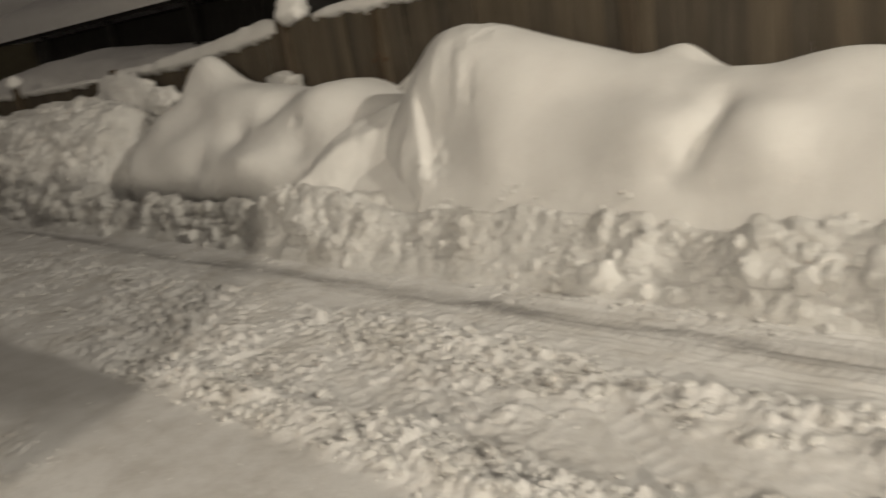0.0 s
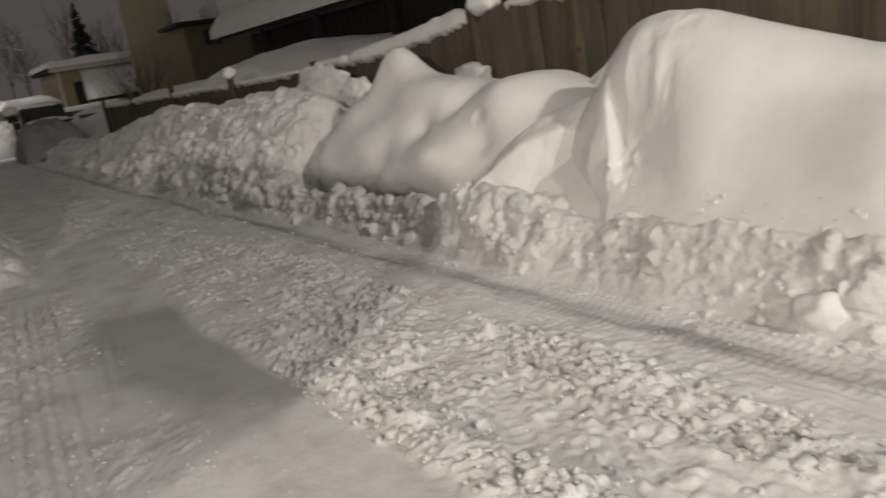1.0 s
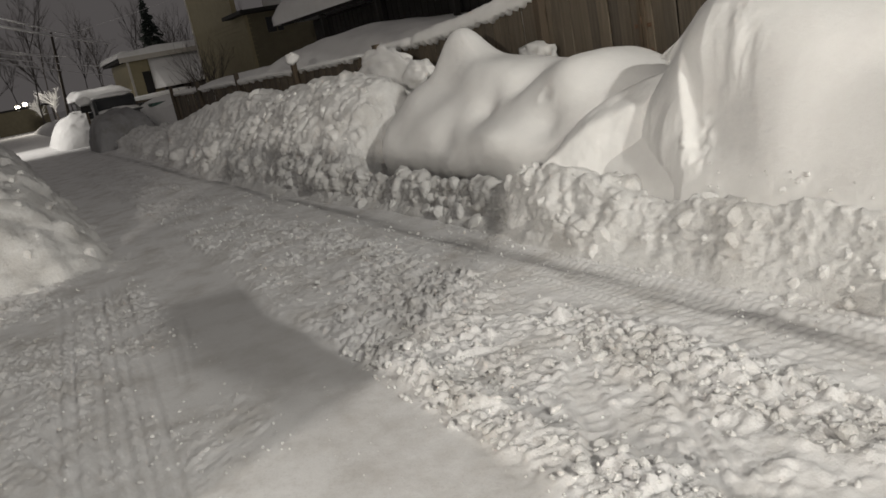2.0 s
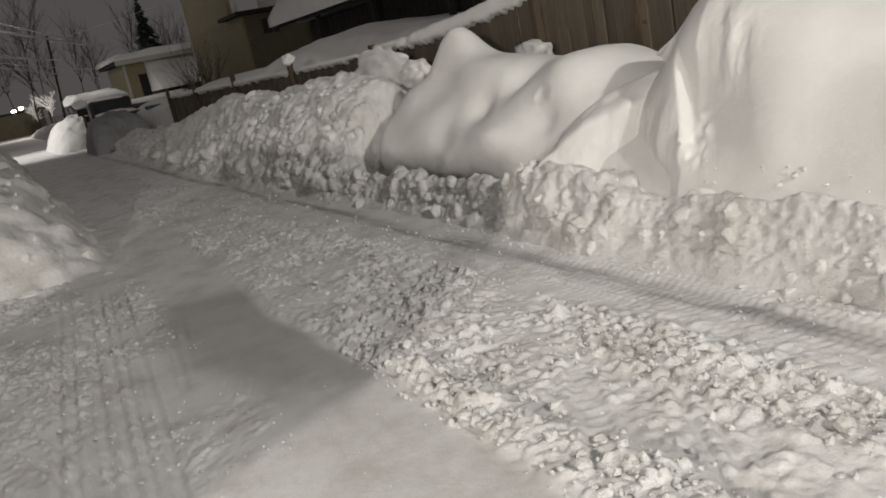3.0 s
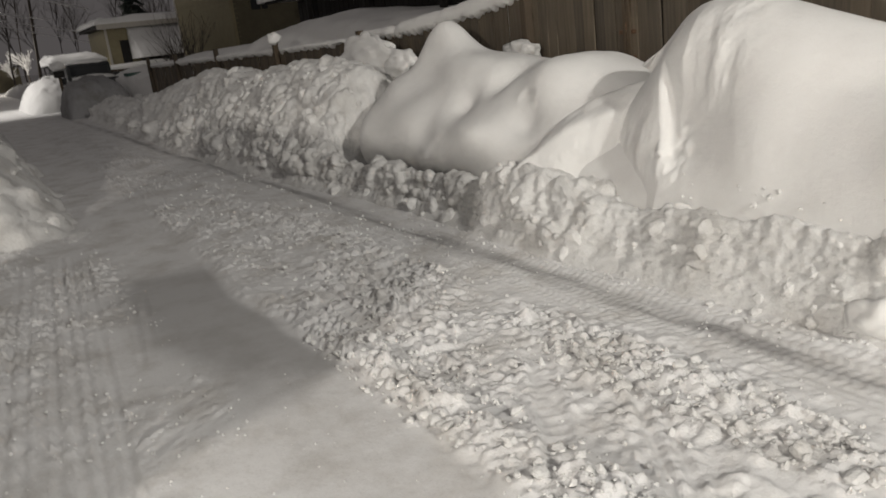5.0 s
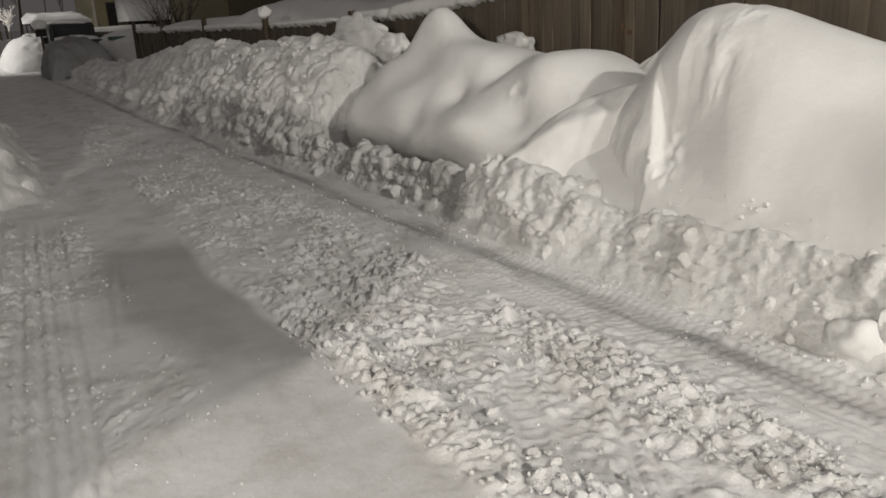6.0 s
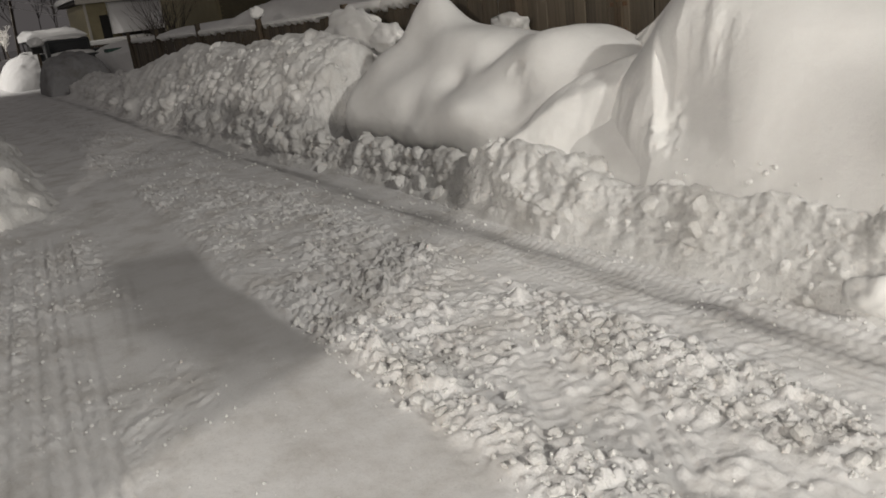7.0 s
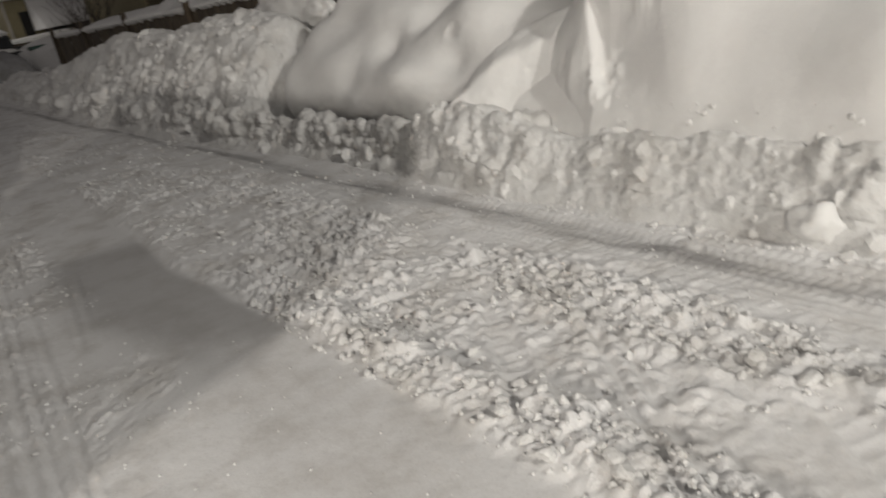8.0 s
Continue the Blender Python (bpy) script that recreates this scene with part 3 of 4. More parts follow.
def build_big_drift():
    xs = steps((-4.55, -3.0, 0.012, 0.014), (-3.0, 0.2, 0.022, 0.03), (0.2, 4, 0.04, 0.15))
    o = np.zeros_like(xs)
    crest = curve(xs, (-4.7, 1.18), (-4.45, 1.36), (-4.2, 1.55), (-4.0, 1.68), (-3.76, 1.75), (-3.5, 1.75), (-3.22, 1.70), (-2.8, 1.56), (-2.4, 1.42), (-2.14, 1.36), (-1.9, 1.30), (-1.7, 1.24), (-1.5, 1.25), (-1.26, 1.24), (-1.06, 1.30), (-0.8, 1.33), (0, 1.2), (4, 1.0))
    flank = np.clip(-3.72 - xs, 0, 1)
    turned = 1 - step(-4.0, -3.62, xs)
    front = 3.84 + 0.50 * flank + 0.02 * fbm(xs * 2, o, 2)
    lay = lambda a, b: a * turned + b * (1 - turned)
    sections = [(front - 0.03, o - 0.1), (front, o + 0.30), (front + lay(0.01, 0.05), o + 0.48), (front + lay(0.04, 0.16), o + 0.76), (front + lay(0.13, 0.28), o + 1.00), (front + lay(0.34, 0.40), 0.83 * crest),
                (front + 0.54, 0.94 * crest), (o + 4.62, crest), (o + 5.44, crest - 0.22 * (crest - 0.6)), (o + 5.45, o - 0.1)]
    p = eased(sweep(xs, sections, 190), 26)
    z = p[..., 2]
    # the long face drops in beside the crease of the cut flank
    lean = p[..., 0] + 0.40 * (z - 0.8)
    p[..., 1] += 0.09 * step(-3.76, -3.71, lean) * np.clip((-3.12 - lean) / 0.6, 0, 1) ** 1.2 * step(0.55, 0.80, z) * (1 - step(1.10, 1.42, z))
    p = swell(p, (-1.85, 4.0, 0.92, 0.36, 0.4, 0.24, 0.10), (-1.46, 4.05, 1.00, 0.09, 0.4, 0.12, -0.09), (-1.55, 4.0, 0.84, 0.09, 0.4, 0.12, -0.10), (-1.70, 3.95, 0.70, 0.13, 0.4, 0.12, -0.04), (-1.15, 4.0, 0.86, 0.28, 0.4, 0.24, 0.12),
              (-2.35, 4.2, 1.20, 0.5, 0.4, 0.10, -0.03), (-3.05, 4.05, 1.0, 0.25, 0.4, 0.5, 0.04), (-0.4, 4.0, 0.8, 0.4, 0.4, 0.3, 0.06))
    x, y, z = p[..., 0], p[..., 1], p[..., 2]
    p[..., 2] += 0.13 * np.exp(-((x + 1.95) / 0.20) ** 2 - ((y - 4.95) / 0.2) ** 2)
    scuffed = np.exp(-((x + 3.45) / 0.20) ** 2) * step(0.9, 1.2, z) + 0.6 * turned[:, None] * (1 - step(0.9, 1.1, z))
    crumbled = np.exp(-((x + 3.68) / 0.10) ** 2 - ((z - 0.74) / 0.15) ** 2)
    p = p + outward(p) * (0.04 * fbm3(p * 1.6 + 7, 2) + 0.004 * fbm3(p * 8, 3) + 0.030 * scuffed * fbm3(p * (9, 9, 4), 4, 0.6) + crumbled * (0.09 * clods3(p * (1, 1, 0.7), 0.10, 1.2) + 0.05 * fbm3(p * 9, 3)))[..., None]
    drift = empty("snow_drift")
    part_of(surface("rounded_body", p, SNOW_SMOOTH), drift)
    rng = np.random.RandomState(4)
    for k in range(22):
        i = np.searchsorted(xs, -3.55 + 1.7 * rng.rand() ** 1.5)
        j = np.searchsorted(p[i, :80, 2], 0.46 + 0.16 * rng.rand())
        r = 0.008 + 0.022 * rng.rand() ** 2
        ob = new("crumb", CLODS[k % len(CLODS)])
        ob.parent, ob.location, ob.scale = drift, p[i, j] + (0, 0, 0.1 * r), (r, r, r)
    return drift


tagged(build_small_drift(), "smooth wind-rounded snow drift with a peaked cap", "snow drift", "drifts by the fence")
tagged(build_big_drift(), "tall smooth snow drift with a steep cut flank", "snow drift", "drifts by the fence")


def mound(name, x0, x1, y0, y1, height, material, lumps, seed, bottom=-0.1, toe=0.75):
    """A heap of snow on an oblong, lumps: how broken its face is."""
    xs, ys = np.linspace(x0, x1, int((x1 - x0) / 0.09) + 12), np.linspace(y0, y1, int((y1 - y0) / 0.06) + 12)
    x, y = np.meshgrid(xs, ys, indexing="ij")
    u, v = np.abs(2 * (x - x0) / (x1 - x0) - 1), np.abs(2 * (y - y0) / (y1 - y0) - 1)
    wob = 1 + 0.25 * fbm(x * 0.8 + seed, y * 1.1, 3)
    z = bottom + (height - bottom) * np.clip(1 - u ** (4 if toe < 1 else 14), 0, 1) ** max(0.6, toe) * np.clip(1 - v ** 3, 0, 1) ** toe * wob
    z = z + lumps * fbm(x * 2.4 + seed, y * 2.4, 5, 0.6) * np.clip(z * 3, 0, 1)
    p = np.stack([x, y, z], -1)
    p = p + outward(p) * (lumps * (clods3(p, 0.5, 2) + 0.8 * clods3(p + 3.1, 0.22, 2)))[..., None]
    return surface(name, p, material, bottom=bottom - 0.1)


near_bank = empty("snow_bank")
heap = part_of(mound("rounded_face", -34, -8.9, -2.7, 0.88, 1.26, SNOW_ROUGH, 0.12, 11, toe=1.35), near_bank)
spots = [v.co for v in heap.data.vertices if -15 < v.co.x < -9 and 0.1 < v.co.z and -0.6 < v.co.y]
for k in range(40):
    ob = new("lump", CLODS[k % len(CLODS)])
    r = 0.03 + 0.07 * (k * 0.618 % 1) ** 2
    ob.parent, ob.location, ob.scale, ob.rotation_euler = near_bank, spots[k * 997 % len(spots)], (r, r, 0.8 * r), (k, 2 * k, 3 * k)
tagged(near_bank, "rounded ploughed snow bank edging a drive", "snow bank")


def scatter(name, spots, material, label):
    """Many tiny crumbs as one mesh; spots: rows of x, y, z, size."""
    bm = bmesh.new()
    bmesh.ops.create_icosphere(bm, subdivisions=1, radius=1)
    base = np.array([v.co[:] for v in bm.verts])
    faces = np.array([[v.index for v in f.verts] for f in bm.faces])
    bm.free()
    rng = np.random.RandomState(12)
    spots = np.asarray(spots)
    n = len(spots)
    shape = base[None] * (0.75 + 0.5 * rng.rand(n, len(base), 1)) * (0.7 + 0.6 * rng.rand(n, 1, 3)) * spots[:, None, 3:4]
    co = (shape + spots[:, None, :3]).reshape(-1, 3)
    index = (faces[None] + (np.arange(n) * len(base))[:, None, None]).reshape(-1, 3)
    me = bpy.data.meshes.new(name)
    me.from_pydata(co.tolist(), [], index.tolist())
    return tagged(obj(name, me, material), label, "snow crumbs", kind="stuff")


def crumb_spots():
    rng = np.random.RandomState(17)
    out = []
    for n, x0, x1, y0, y1, r0, r1 in ((1500, -7.5, 0.3, 1.55, 2.8, 0.004, 0.015), (700, -4.3, -0.6, 1.42, 1.95, 0.006, 0.024), (700, -3.2, 0.3, 2.15, 2.75, 0.006, 0.024), (520, -8, -3.4, -0.4, 0.85, 0.003, 0.011),
                                      (600, -7.5, 0.3, 3.36, 3.62, 0.004, 0.015), (160, -4.0, 0.3, 0.3, 1.4, 0.003, 0.008), (350, -6, 0.3, 2.8, 3.4, 0.003, 0.009), (900, -12, -5, 1.6, 3.3, 0.006, 0.018), (500, -11, -3.4, -0.5, 0.8, 0.004, 0.014)):
        for _ in range(n):
            x, y = x0 + (x1 - x0) * rng.rand(), y0 + (y1 - y0) * rng.rand()
            if float(fbm(np.array(x * 1.5), np.array(y * 1.8 + 3), 3)) < -0.18 + 0.3 * rng.rand() - 0.2:
                continue
            if x > -3.1 and 1.85 < y < 2.3 and rng.rand() < 0.85:
                continue
            r = r0 + (r1 - r0) * rng.rand() ** 3
            out.append((x, y, ground_z(x, y) + 0.35 * r, r))
    return out


scatter("snow_crumbs", crumb_spots(), SNOW_CLOD, "fine crumbs of broken snow strewn over the street")

# ---- the fence ----
FENCE_Y = 5.56


def fence_top(x):
    """The height of the low fence, which climbs towards the tall one."""
    return float(np.interp(x, (-31, -16, -11.5, -9.5, -8.2, -7.1), (1.52, 1.63, 1.68, 1.76, 1.84, 1.98)))



def snow_cap(name, x0, x1, y, z0, height, width, seed, parent=None):
    """A rounded roll of snow along a fence top, its lower edge hanging unevenly."""
    xs = np.linspace(x0, x1, max(6, int((x1 - x0) / 0.035)))
    turns = 14
    bm = bmesh.new()
    rings = []
    for i, x in enumerate(xs):
        end = min(1.0, min(i, len(xs) - 1 - i) / 9 + 0.06) ** 0.5
        h = height * end * (1 + 0.5 * float(vnoise(np.array(x * 1.4 + seed), np.array(0.5))) + 0.2 * float(vnoise(np.array(x * 6 + seed), np.array(2.5))))
        w = width * end * (1 + 0.3 * float(vnoise(np.array(x * 2 + seed), np.array(4.5))))
        low = 0.13 * float(vnoise(np.array(x * 5 + seed), np.array(7.5)) * 0.5 + vnoise(np.array(x * 19 + seed), np.array(9.5))) - 0.05
        ring = []
        for k in range(turns):
            a = 6.283 * k / turns
            dz = math.sin(a)
            ring.append(bm.verts.new((x, y + w * math.cos(a), (fence_top(x) if z0 is None else z0) + (h * max(dz, 0) if dz >= 0 else low * -dz))))
        rings.append(ring)
    for p, q in zip(rings, rings[1:]):
        for k in range(turns):
            bm.faces.new((p[k], p[(k + 1) % turns], q[(k + 1) % turns], q[k]))
    bm.faces.new(rings[0]), bm.faces.new(rings[-1])
    return part(name, bm, SNOW_SMOOTH, parent, smooth=True)


def build_fence(x0, x1, top, posts, label, drop=0.0, tall=False):
    fence = empty("fence", (x0, FENCE_Y, 0))
    rng = random.Random(int(-x0 * 10))
    height = top + 0.05
    bm = box((-0.0755, -0.010, 0), (0.0755, 0.010, height), 0.005)
    me = bpy.data.meshes.new("board")
    bm.to_mesh(me), bm.free()
    me.materials.append(FENCE_WOOD)
    n = int((x1 - x0) / 0.147)
    for k in range(n):
        ob = new("board", me)
        ob.parent = fence
        x = 0.08 + k * 0.147
        ob.location = (x, 0.009 * (k % 2) + rng.uniform(-0.003, 0.003), -0.05 + rng.uniform(-0.012, 0.012) + (0 if tall else fence_top(x0 + x) - top))
        ob.rotation_euler = (rng.uniform(-0.006, 0.006), rng.uniform(-0.004, 0.004), rng.uniform(-0.02, 0.02))
    for z in (0.4, 1.1, top - 0.22 - drop):
        part("rail", box((0, 0.026, z - 0.045), (x1 - x0, 0.064, z + 0.045), 0.004), POST_WOOD, fence)
    for x in posts:
        part("post", box((x - x0 - 0.05, -0.115, 0), (x - x0 + 0.05, -0.014, top + (0.02 if tall else 0.10)), 0.006), POST_WOOD, fence)
    return tagged(fence, label, "fence")


build_fence(-7.05, 3.0, 2.06, (-7.02, -2.66, 0.4), "tall weathered grey-brown board fence behind drifts", tall=True)
low_fence = build_fence(-27.0, -7.12, 1.72, (-26.9, -23.2, -19.1, -15.0, -11.2), "lower weathered board fence capped with snow", drop=0.10)

# the gate's iron strap and latch on the tall fence
hinge = empty("gate_hinge", (-5.55, FENCE_Y - 0.012, 1.5))
part("strap", box((-0.11, -0.014, -0.02), (0.11, 0, 0.02), 0.003), IRON, hinge)
part("strap", box((-0.10, -0.014, -0.26), (0.10, 0, -0.22), 0.003), IRON, hinge)
part("stile", box((-0.045, -0.03, -1.2), (-0.006, -0.001, 0.5), 0.004), POST_WOOD, hinge)
part("stile", box((0.006, -0.03, -1.2), (0.05, -0.001, 0.5), 0.004), POST_WOOD, hinge)
part("latch_pin", rod((0.0, -0.025, 0.02), (0.0, -0.025, 0.09), 0.010, 0.010), IRON, hinge)
tagged(hinge, "rusty iron gate hinge on dark wooden stiles", "gate hinge")

for args in ((-10.2, -7.08, FENCE_Y, None, 0.15, 0.10, 3), (-11.6, -9.95, FENCE_Y, None, 0.10, 0.10, 9), (-14.9, -11.7, FENCE_Y, None, 0.06, 0.09, 17),
             (-26.8, -15.2, FENCE_Y, None, 0.08, 0.10, 29), (-6.5, -4.2, FENCE_Y, 2.06, 0.09, 0.10, 41), (-4.1, 2.9, FENCE_Y, 2.06, 0.12, 0.11, 43)):
    tagged(snow_cap("snow_load", *args), "ragged roll of snow lying on a fence top", "snow load", "snow on the fence")


def lump(name, place, size, seed, material=SNOW_SMOOTH, rough=0.18, detail=3):
    bm = bmesh.new()
    bmesh.ops.create_icosphere(bm, subdivisions=detail, radius=1)
    for v in bm.verts:
        d = noise.noise(v.co * 1.3 + Vector((seed, 0, 0))) * rough * 2 + noise.noise(v.co * 3 + Vector((0, seed, 0))) * rough
        v.co *= 1 + d
        v.co = Vector((v.co.x * size[0], v.co.y * size[1], v.co.z * size[2]))
    ob = part(name, bm, material, smooth=True)
    ob.location = place
    return ob


tagged(lump("snow_load", (-6.85, FENCE_Y, 2.16), (0.22, 0.16, 0.16), 3), "ball of snow perched on the fence's end post", "snow load", "snow on the fence")
tagged(lump("snow_load", (-15.0, FENCE_Y - 0.06, 1.87), (0.17, 0.14, 0.12), 5), "ball of snow perched on a low fence post", "snow load", "snow on the fence")
tagged(lump("snow_lump", (-10.6, 5.2, 1.40), (0.85, 0.13, 0.30), 8, SNOW_SMOOTH, 0.30, 4), "torn slab of snow leaning on the fence", "snow lump")
tagged(lump("snow_lump", (-9.5, 5.2, 1.32), (0.42, 0.14, 0.20), 12, SNOW_SMOOTH, 0.22, 4), "torn slab of snow leaning on the fence", "snow lump")
tagged(lump("snow_lump", (-7.0, 5.36, 1.36), (0.30, 0.12, 0.16), 14, SNOW_ROUGH, 0.35), "crumbled snow caught against a fence post", "snow lump")


# ---- loose clods on the street ----
crng = random.Random(21)


def clod(x, y, r, z=None):
    ob = new("snow_clod", crng.choice(CLODS))
    ob.location = (x, y, (ground_z(x, y) if z is None else z) + r * 0.3)
    ob.scale = (r * crng.uniform(0.8, 1.3), r * crng.uniform(0.8, 1.2), r * crng.uniform(0.7, 1.0))
    ob.rotation_euler = (crng.uniform(-0.4, 0.4), crng.uniform(-0.4, 0.4), crng.uniform(0, 6.28))
    return tagged(ob, "loose clod of broken snow on the packed street", "snow clod", "clods on the street")


for count, x0, x1, y0, y1, r0, r1 in ((70, -4.2, -1.2, 1.48, 1.85, 0.012, 0.05), (80, -3.3, -0.3, 2.32, 2.74, 0.012, 0.055), (60, -7, -2.8, 1.6, 2.8, 0.010, 0.03),
                                      (22, -7.5, -3.6, 0.0, 0.8, 0.010, 0.024), (40, -5.2, -0.3, 3.46, 3.62, 0.02, 0.06)):
    for _ in range(count):
        clod(crng.uniform(x0, x1), crng.uniform(y0, y1), r0 + (r1 - r0) * crng.random() ** 2)

# ---- yard behind the fence ----
def build_yard():
    xs, ys = np.linspace(-48, 4, 210), np.linspace(5.68, 9.4, 50)
    x, y = np.meshgrid(xs, ys, indexing="ij")
    crest = curve(x, (-48, 1.3), (-35, 1.5), (-24.5, 1.86), (-21, 1.8), (-18.8, 2.12), (-16.5, 2.26), (-13, 2.0), (-11, 1.9), (-7, 1.6), (4, 1.3))
    z = 1.2 + (crest - 1.2) * step(5.6, 7.2, y) + 0.15 * fbm(x * 0.5, y * 0.6, 3)
    return sheet("snow_drift", xs, ys, z, SNOW_SMOOTH, bottom=-0.1)


tagged(build_yard(), "deep untouched snow filling a yard behind the fence", "snow drift")


def window(parent, face_x, y0, y1, z0, z1):
    """A window in a wall that faces +x."""
    w = part("window", box((face_x - 0.05, y0, z0), (face_x + 0.012, y1, z1)), GLASS, parent)
    for a, b in (((y0 - 0.06, z0 - 0.06), (y1 + 0.06, z0)), ((y0 - 0.06, z1), (y1 + 0.06, z1 + 0.06)), ((y0 - 0.06, z0), (y0, z1)), ((y1, z0), (y1 + 0.06, z1)), (((y0 + y1) / 2 + 0.05, z0), ((y0 + y1) / 2 + 0.09, z1))):
        part("frame", box((face_x - 0.02, a[0], a[1]), (face_x + 0.04, b[0], b[1])), SIDING_SHADED, w)
    return w


# the dark outbuilding with the low eave
outbuilding = empty("outbuilding", (0, 0, 0))
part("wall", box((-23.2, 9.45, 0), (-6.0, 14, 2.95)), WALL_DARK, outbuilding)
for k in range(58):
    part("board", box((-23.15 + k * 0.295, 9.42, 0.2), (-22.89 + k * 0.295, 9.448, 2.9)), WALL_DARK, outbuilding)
bm = bmesh.new()
v = [bm.verts.new(c) for c in ((-24.0, 8.7, 2.95), (-5.4, 8.7, 2.95), (-5.4, 14.4, 5.0), (-24.0, 14.4, 5.0))]
w = [bm.verts.new((q.co.x, q.co.y, q.co.z + 0.14)) for q in v]
for f in (v, w, (v[0], v[1], w[1], w[0]), (v[1], v[2], w[2], w[1]), (v[2], v[3], w[3], w[2]), (v[3], v[0], w[0], w[3])):
    bm.faces.new(f)
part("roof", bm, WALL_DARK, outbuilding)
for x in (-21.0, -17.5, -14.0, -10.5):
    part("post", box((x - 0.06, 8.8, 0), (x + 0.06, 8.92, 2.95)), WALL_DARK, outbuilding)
tagged(outbuilding, "dark unlit outbuilding with a low deep eave", "outbuilding")
xs, ys = np.linspace(-24.3, -5.3, 90), np.linspace(8.55, 14.4, 30)
x, y = np.meshgrid(xs, ys, indexing="ij")
rim = np.minimum(1, np.minimum(np.minimum(x + 24.3, -5.3 - x), y - 8.55) / 0.35 + 0.2) ** 0.5
z = 3.10 + 2.05 * (y - 8.7) / 5.7 + 0.5 * rim * (1 + 0.35 * fbm(x * 0.6, y * 0.6, 3))
tagged(sheet("roof_snow", xs, ys, z, SNOW_SMOOTH, bottom=3.02), "thick load of snow overhanging a low roof", "roof snow")

# the yellow house
house = empty("house", (0, 0, 0))
part("wall", box((-40.0, 10.0, 0), (-39.7, 17, 4.0)), SIDING, house)
part("wall", box((-39.7, 10.0, 0), (-31.5, 10.2, 4.0)), SIDING, house, "pale yellow siding, lit side given the lighter colour")
part("wall", box((-31.7, 10.2, 0), (-31.5, 17, 4.0)), SIDING_SHADED, house, "same siding, shaded side given the darker olive colour")
for k in range(13):
    part("siding_board", box((-39.9, 9.985, 1.7 + k * 0.18), (-31.6, 9.999, 1.86 + k * 0.18)), SIDING, house)
    part("siding_board", box((-31.499, 10.1, 1.7 + k * 0.18), (-31.486, 16.9, 1.86 + k * 0.18)), SIDING_SHADED, house)
part("corner_board", box((-40.12, 9.95, 0), (-40.0, 10.1, 6.6)), TRIM, house)
part("gable", box((-40.0, 9.99, 4.0), (-33.0, 10.19, 6.6)), SIDING, house)
window(house, -31.486, 10.8, 11.5, 3.2, 3.8)
bm = bmesh.new()
for a, b in (((-33.4, 9.6, 4.02), (-30.7, 17.4, 4.16)),):
    add_box(bm, a, b)
part("roof", bm, WALL_DARK, house)
tagged(house, "yellow-sided house with dark eaves behind a yard", "house")
xs, ys = np.linspace(-33.4, -31.0, 50), np.linspace(11.5, 17.4, 40)
x, y = np.meshgrid(xs, ys, indexing="ij")
rim = np.minimum(1, np.minimum(np.minimum(x + 33.4, -31.0 - x), y - 11.5) / 0.35 + 0.2) ** 0.5
tagged(sheet("roof_snow", xs, ys, 4.16 + 0.45 * rim * (1 + 0.3 * fbm(x, y, 3)) + 0.9 * step(9.4, 14, y), SNOW_SMOOTH, bottom=4.15), "thick load of snow on a house roof", "roof snow")

# the small garage further off
garage = empty("garage", (0, 0, 0))
part("wall", box((-51, 7.35, 0), (-45.2, 12.6, 3.55)), SIDING, garage)
part("roof", box((-51.4, 6.95, 3.6), (-44.7, 12.7, 3.78)), WALL_DARK, garage)
part("corner_board", box((-45.2, 7.33, 0), (-45.16, 7.45, 3.55)), TRIM, garage)
for k in range(9):
    part("siding_board", box((-45.199, 7.45, 1.9 + k * 0.18), (-45.185, 8.35, 2.06 + k * 0.18)), SIDING, garage)
part("bargeboard", box((-44.72, 6.93, 3.52), (-44.66, 12.72, 3.82)), TRIM, garage)
part("door", box((-45.2, 8.0, 0), (-45.15, 8.45, 2.9)), WALL_DARK, garage)
bm = bmesh.new()
pr = [(-45.2, 3.3), (-42.6, 1.75), (-42.6, 1.6), (-45.2, 3.1)]
f0, f1 = [bm.verts.new((a, 8.5, b)) for a, b in pr], [bm.verts.new((a, 11.7, b)) for a, b in pr]
bm.faces.new(f0), bm.faces.new(f1)
for k in range(4):
    bm.faces.new((f0[k], f0[(k + 1) % 4], f1[(k + 1) % 4], f1[k]))
part("lean_to_roof", bm, WALL_DARK, garage)
part("lean_to_wall", box((-42.75, 8.4, 0), (-42.6, 11.6, 1.66)), GREEN_TARP, garage, "dark green boards")
tagged(garage, "small low garage with a lean-to under snow", "garage")
xs, ys = np.linspace(-51.5, -44.6, 40), np.linspace(6.85, 12.8, 40)
x, y = np.meshgrid(xs, ys, indexing="ij")
rim = np.minimum(1, np.minimum(np.minimum(x + 51.5, -44.6 - x), np.minimum(y - 6.85, 12.8 - y)) / 0.4 + 0.2) ** 0.5
tagged(sheet("roof_snow", xs, ys, 3.78 + 0.34 * rim * (1 + 0.3 * fbm(x, y, 3)), SNOW_SMOOTH, bottom=3.77), "thick load of snow on a garage roof", "roof snow")
xs, ys = np.linspace(-45.15, -42.5, 30), np.linspace(8.45, 11.75, 30)
x, y = np.meshgrid(xs, ys, indexing="ij")
tagged(sheet("roof_snow", xs, ys, 3.32 - 0.595 * (x + 45.2) + 0.30 * (1 + 0.3 * fbm(x, y, 3)), SNOW_SMOOTH, bottom=1.9), "sloping snow on a lean-to roof", "roof snow")

